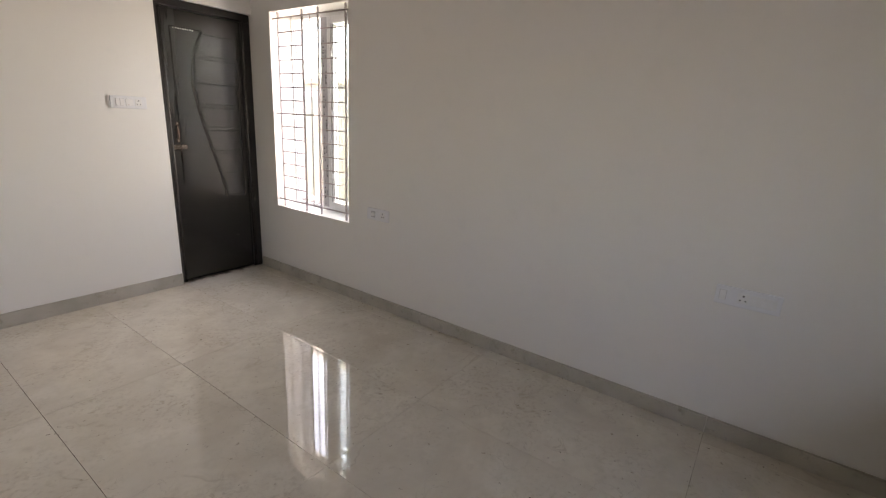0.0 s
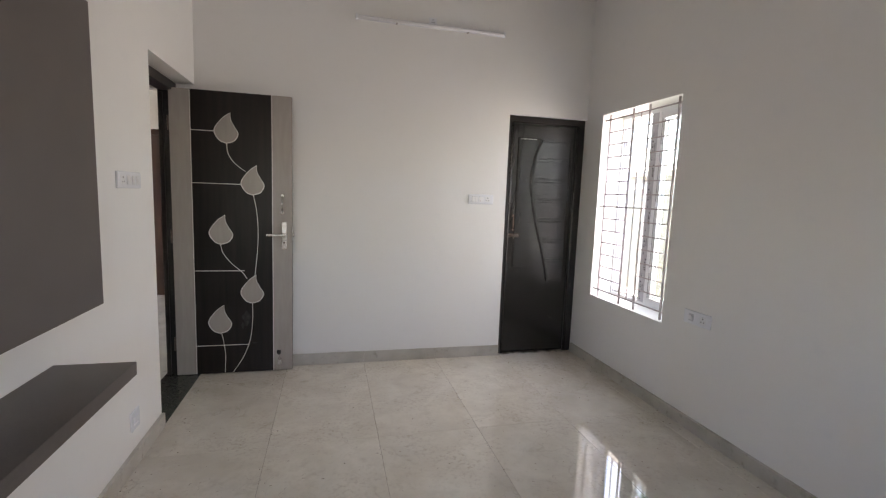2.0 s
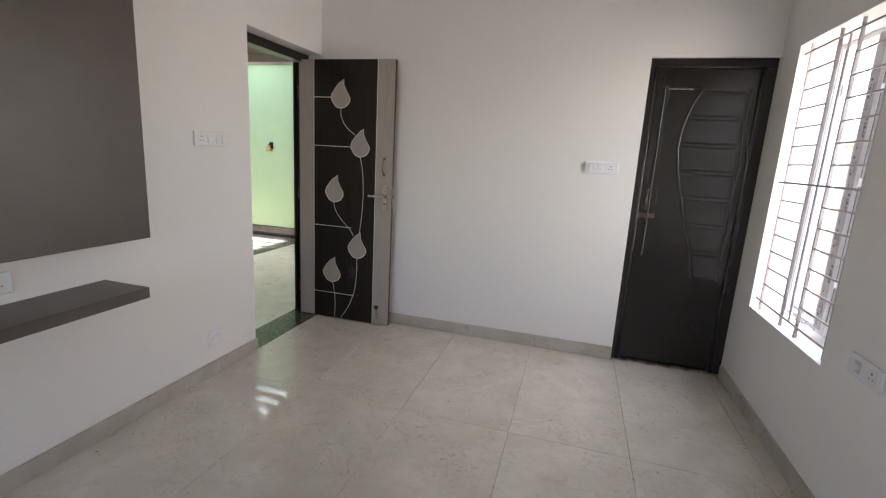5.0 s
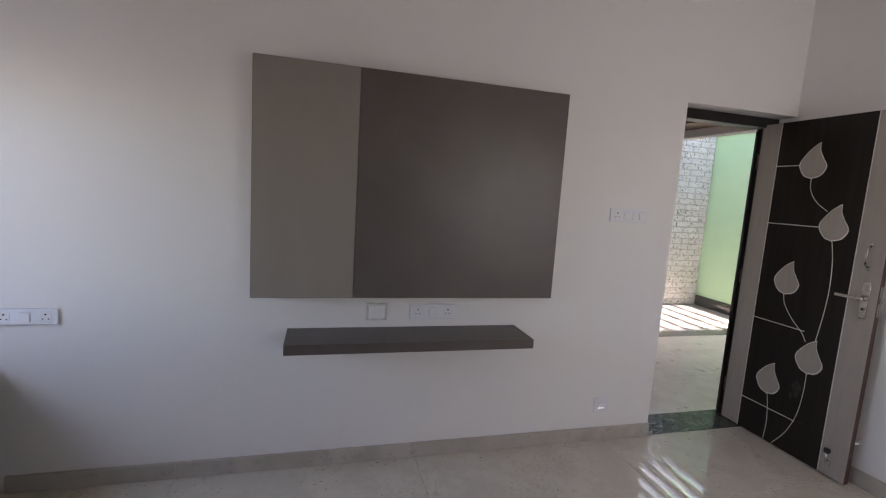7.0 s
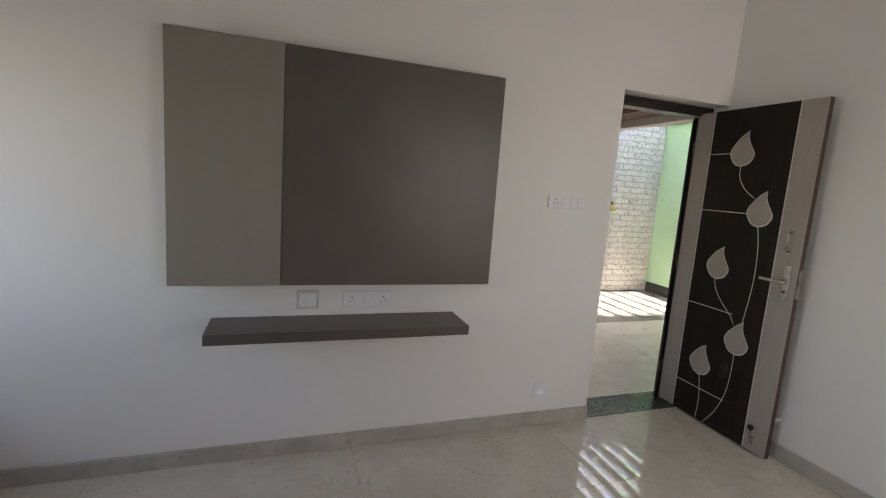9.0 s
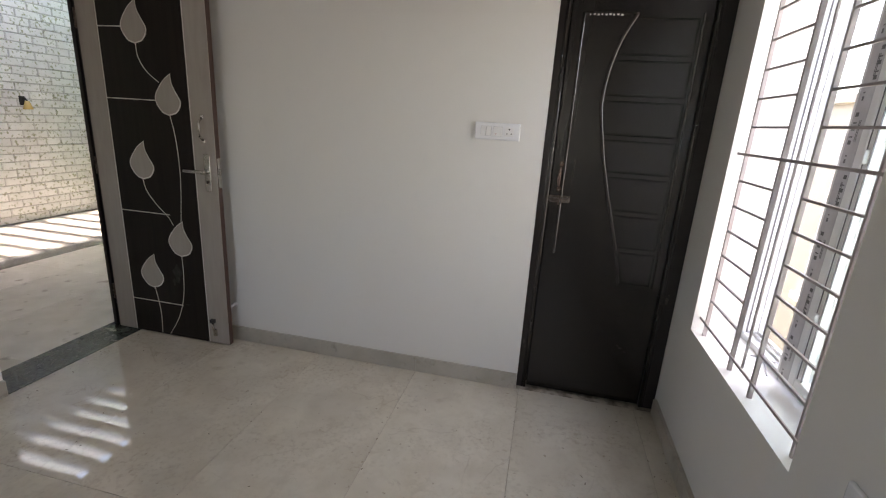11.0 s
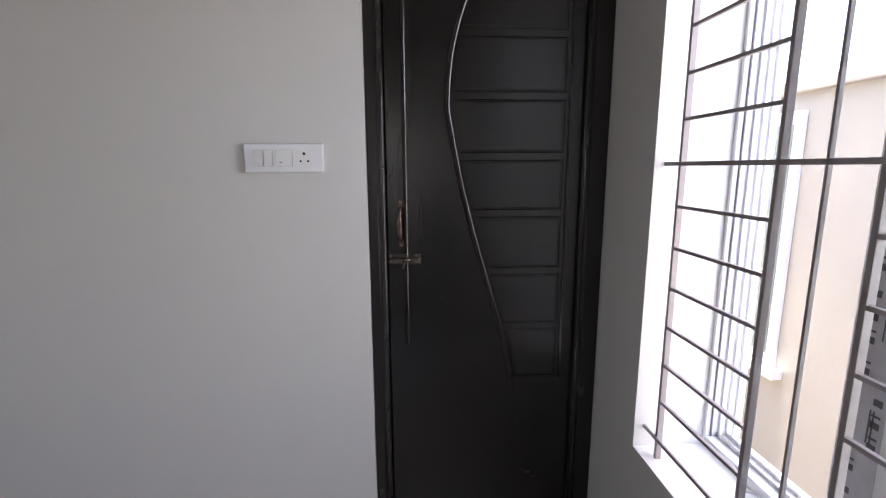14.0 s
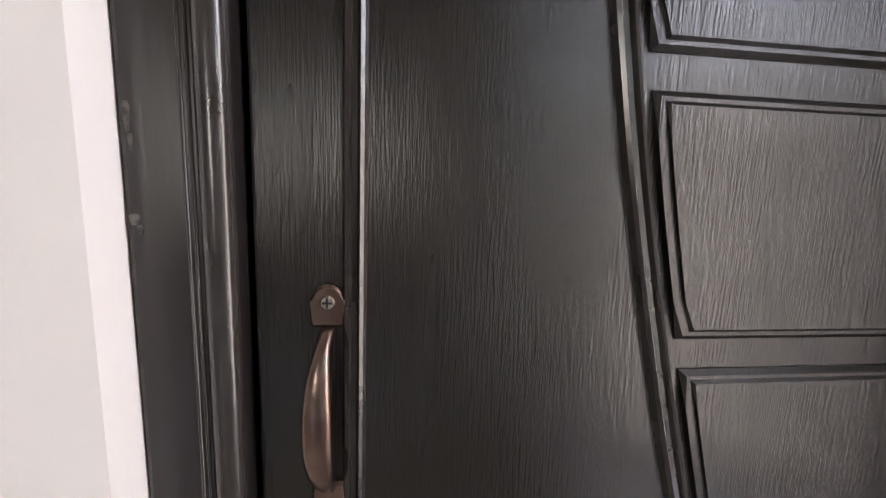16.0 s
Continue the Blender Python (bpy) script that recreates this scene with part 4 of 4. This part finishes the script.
# ---- debris on the floor ----
def debris():
    rnd = random.Random(11)
    bm = bmesh.new()
    for k in range(330):
        x, y = rnd.uniform(0.1, W - 0.1), rnd.uniform(-4.2, -0.1)
        if k % 5 < 2:
            x = rnd.choice((0.02 + abs(rnd.gauss(0, 0.09)), W - 0.02 - abs(rnd.gauss(0, 0.10))))
        elif k % 5 == 2:
            x = rnd.choice((0.63, 1.24, 1.85, 2.455)) + rnd.gauss(0, 0.006)
        a, l, w = rnd.uniform(0, 3.14), rnd.choice((1, 1, 1, 1.8)) * rnd.uniform(0.0015, 0.006), rnd.uniform(0.001, 0.003)
        m = Matrix.Translation((x, y, 0.0006)) @ Matrix.Rotation(a, 4, "Z")
        bmesh.ops.create_cone(bm, cap_ends=True, segments=5, radius1=1, radius2=0.6, depth=1, matrix=m @ Matrix.Diagonal((l, w, 0.0012, 1)))
    tagged(mesh_object("floor_debris", bm, CHIP), "tiny dark plaster crumbs scattered on the floor", "debris", kind="stuff")


debris()


# ---- floor tiles, court tiles, bricks ----
def tiled(name, label, xs, ys, gap, mat, top=0.0, thick=0.010, bevel=0.0007):
    d = thing(name, (0, 0, 0), label, "floor", kind="structure")
    meshes = {}
    for x0, x1 in zip(xs, xs[1:]):
        for y0, y1 in zip(ys, ys[1:]):
            w, h = round(x1 - x0 - gap, 4), round(y1 - y0 - gap, 4)
            if (w, h) not in meshes:
                bm = bmesh.new()
                a = [bm.verts.new((sx * w / 2, sy * h / 2, -thick)) for sx, sy in ((-1, -1), (1, -1), (1, 1), (-1, 1))]
                b = [bm.verts.new((sx * w / 2, sy * h / 2, -bevel)) for sx, sy in ((-1, -1), (1, -1), (1, 1), (-1, 1))]
                c = [bm.verts.new((sx * (w / 2 - bevel), sy * (h / 2 - bevel), 0)) for sx, sy in ((-1, -1), (1, -1), (1, 1), (-1, 1))]
                bm.faces.new(c)
                for p, q in ((a, b), (b, c)):
                    for i in range(4):
                        bm.faces.new((p[i], p[(i + 1) % 4], q[(i + 1) % 4], q[i]))
                me = bpy.data.meshes.new("tile")
                bm.to_mesh(me)
                bm.free()
                me.materials.append(mat)
                meshes[(w, h)] = me
            t = new("tile", meshes[(w, h)])
            t.parent = d
            t.location = ((x0 + x1) / 2, (y0 + y1) / 2, top)


tiled("floor", "polished beige grey marble-look floor tiles, slightly dirty", [0.0, 0.63, 1.24, 1.85, 2.455, 3.065, W], [BACK, -4.88, -3.66, -2.44, -1.215, 0.0], 0.0014, TILE)
tiled("floor_hall", "polished marble-look hall tiles, court light put into their pale grey", [-1.90, -1.45, -0.84, -0.233], [-1.6, -0.61, 0.61, 1.83, 2.75], 0.0022, HALLTILE)
tagged(mesh_object("court_border", box((-2.19, -1.6, -0.02), (-1.902, 2.75, 0.002), 0.001), GRANITE2), "grey granite border strip before the court", "floor", kind="structure")
tiled("floor_court", "pale beige court floor tiles in striped sunlight", [-3.40, -3.10, -2.80, -2.50, -2.192], [-1.6 + 0.3 * k for k in range(15)] + [2.75], 0.003, COURT)


def brick_wall():
    d = tagged(mesh_object("wall_court_brick", box((-3.60, -1.8, -0.05), (-3.386, 2.95, 3.6)), MORTAR), "whitewashed brick court wall with mossy floral stains", "wall", kind="structure")
    course, length, gap = 0.086, 0.27, 0.007
    rnd = random.Random(7)
    shapes = []
    for v in range(5):
        bm = bmesh.new()
        w, h = (length - gap) / 2, (course - gap) / 2
        back = [bm.verts.new((0, sy * w, sz * h)) for sy, sz in ((-1, -1), (1, -1), (1, 1), (-1, 1))]
        front = [bm.verts.new((0.010 + rnd.uniform(-0.002, 0.004), sy * (w - 0.006), sz * (h - 0.005))) for sy, sz in ((-1, -1), (1, -1), (1, 1), (-1, 1))]
        bm.faces.new(front)
        for i in range(4):
            bm.faces.new((back[i], back[(i + 1) % 4], front[(i + 1) % 4], front[i]))
        me = bpy.data.meshes.new("brick")
        bm.to_mesh(me)
        bm.free()
        me.materials.append(BRICK)
        shapes.append(me)
    rest = bmesh.new()
    for k in range(41):
        z = 0.004 + course * (k + 0.5)
        for i in range(16):
            yc = 2.75 - length * (i + 0.5) + (length / 2 if k % 2 else 0)
            if yc + length / 2 > 2.76:
                add_box(rest, (-3.387, 2.615 + gap / 2, z - course / 2 + gap / 2), (-3.375, 2.746, z + course / 2 - gap / 2))
                continue
            if i < 9 and k < 33:
                b = new("brick", rnd.choice(shapes))
                b.parent = d
                b.location = (-3.386, yc, z)
            else:
                add_box(rest, (-3.387, yc - length / 2 + gap / 2, z - course / 2 + gap / 2), (-3.375, yc + length / 2 - gap / 2, z + course / 2 - gap / 2))
    ob = part("brick_rest", rest, BRICK, d)
    tagged(ob, kind="stuff")


brick_wall()
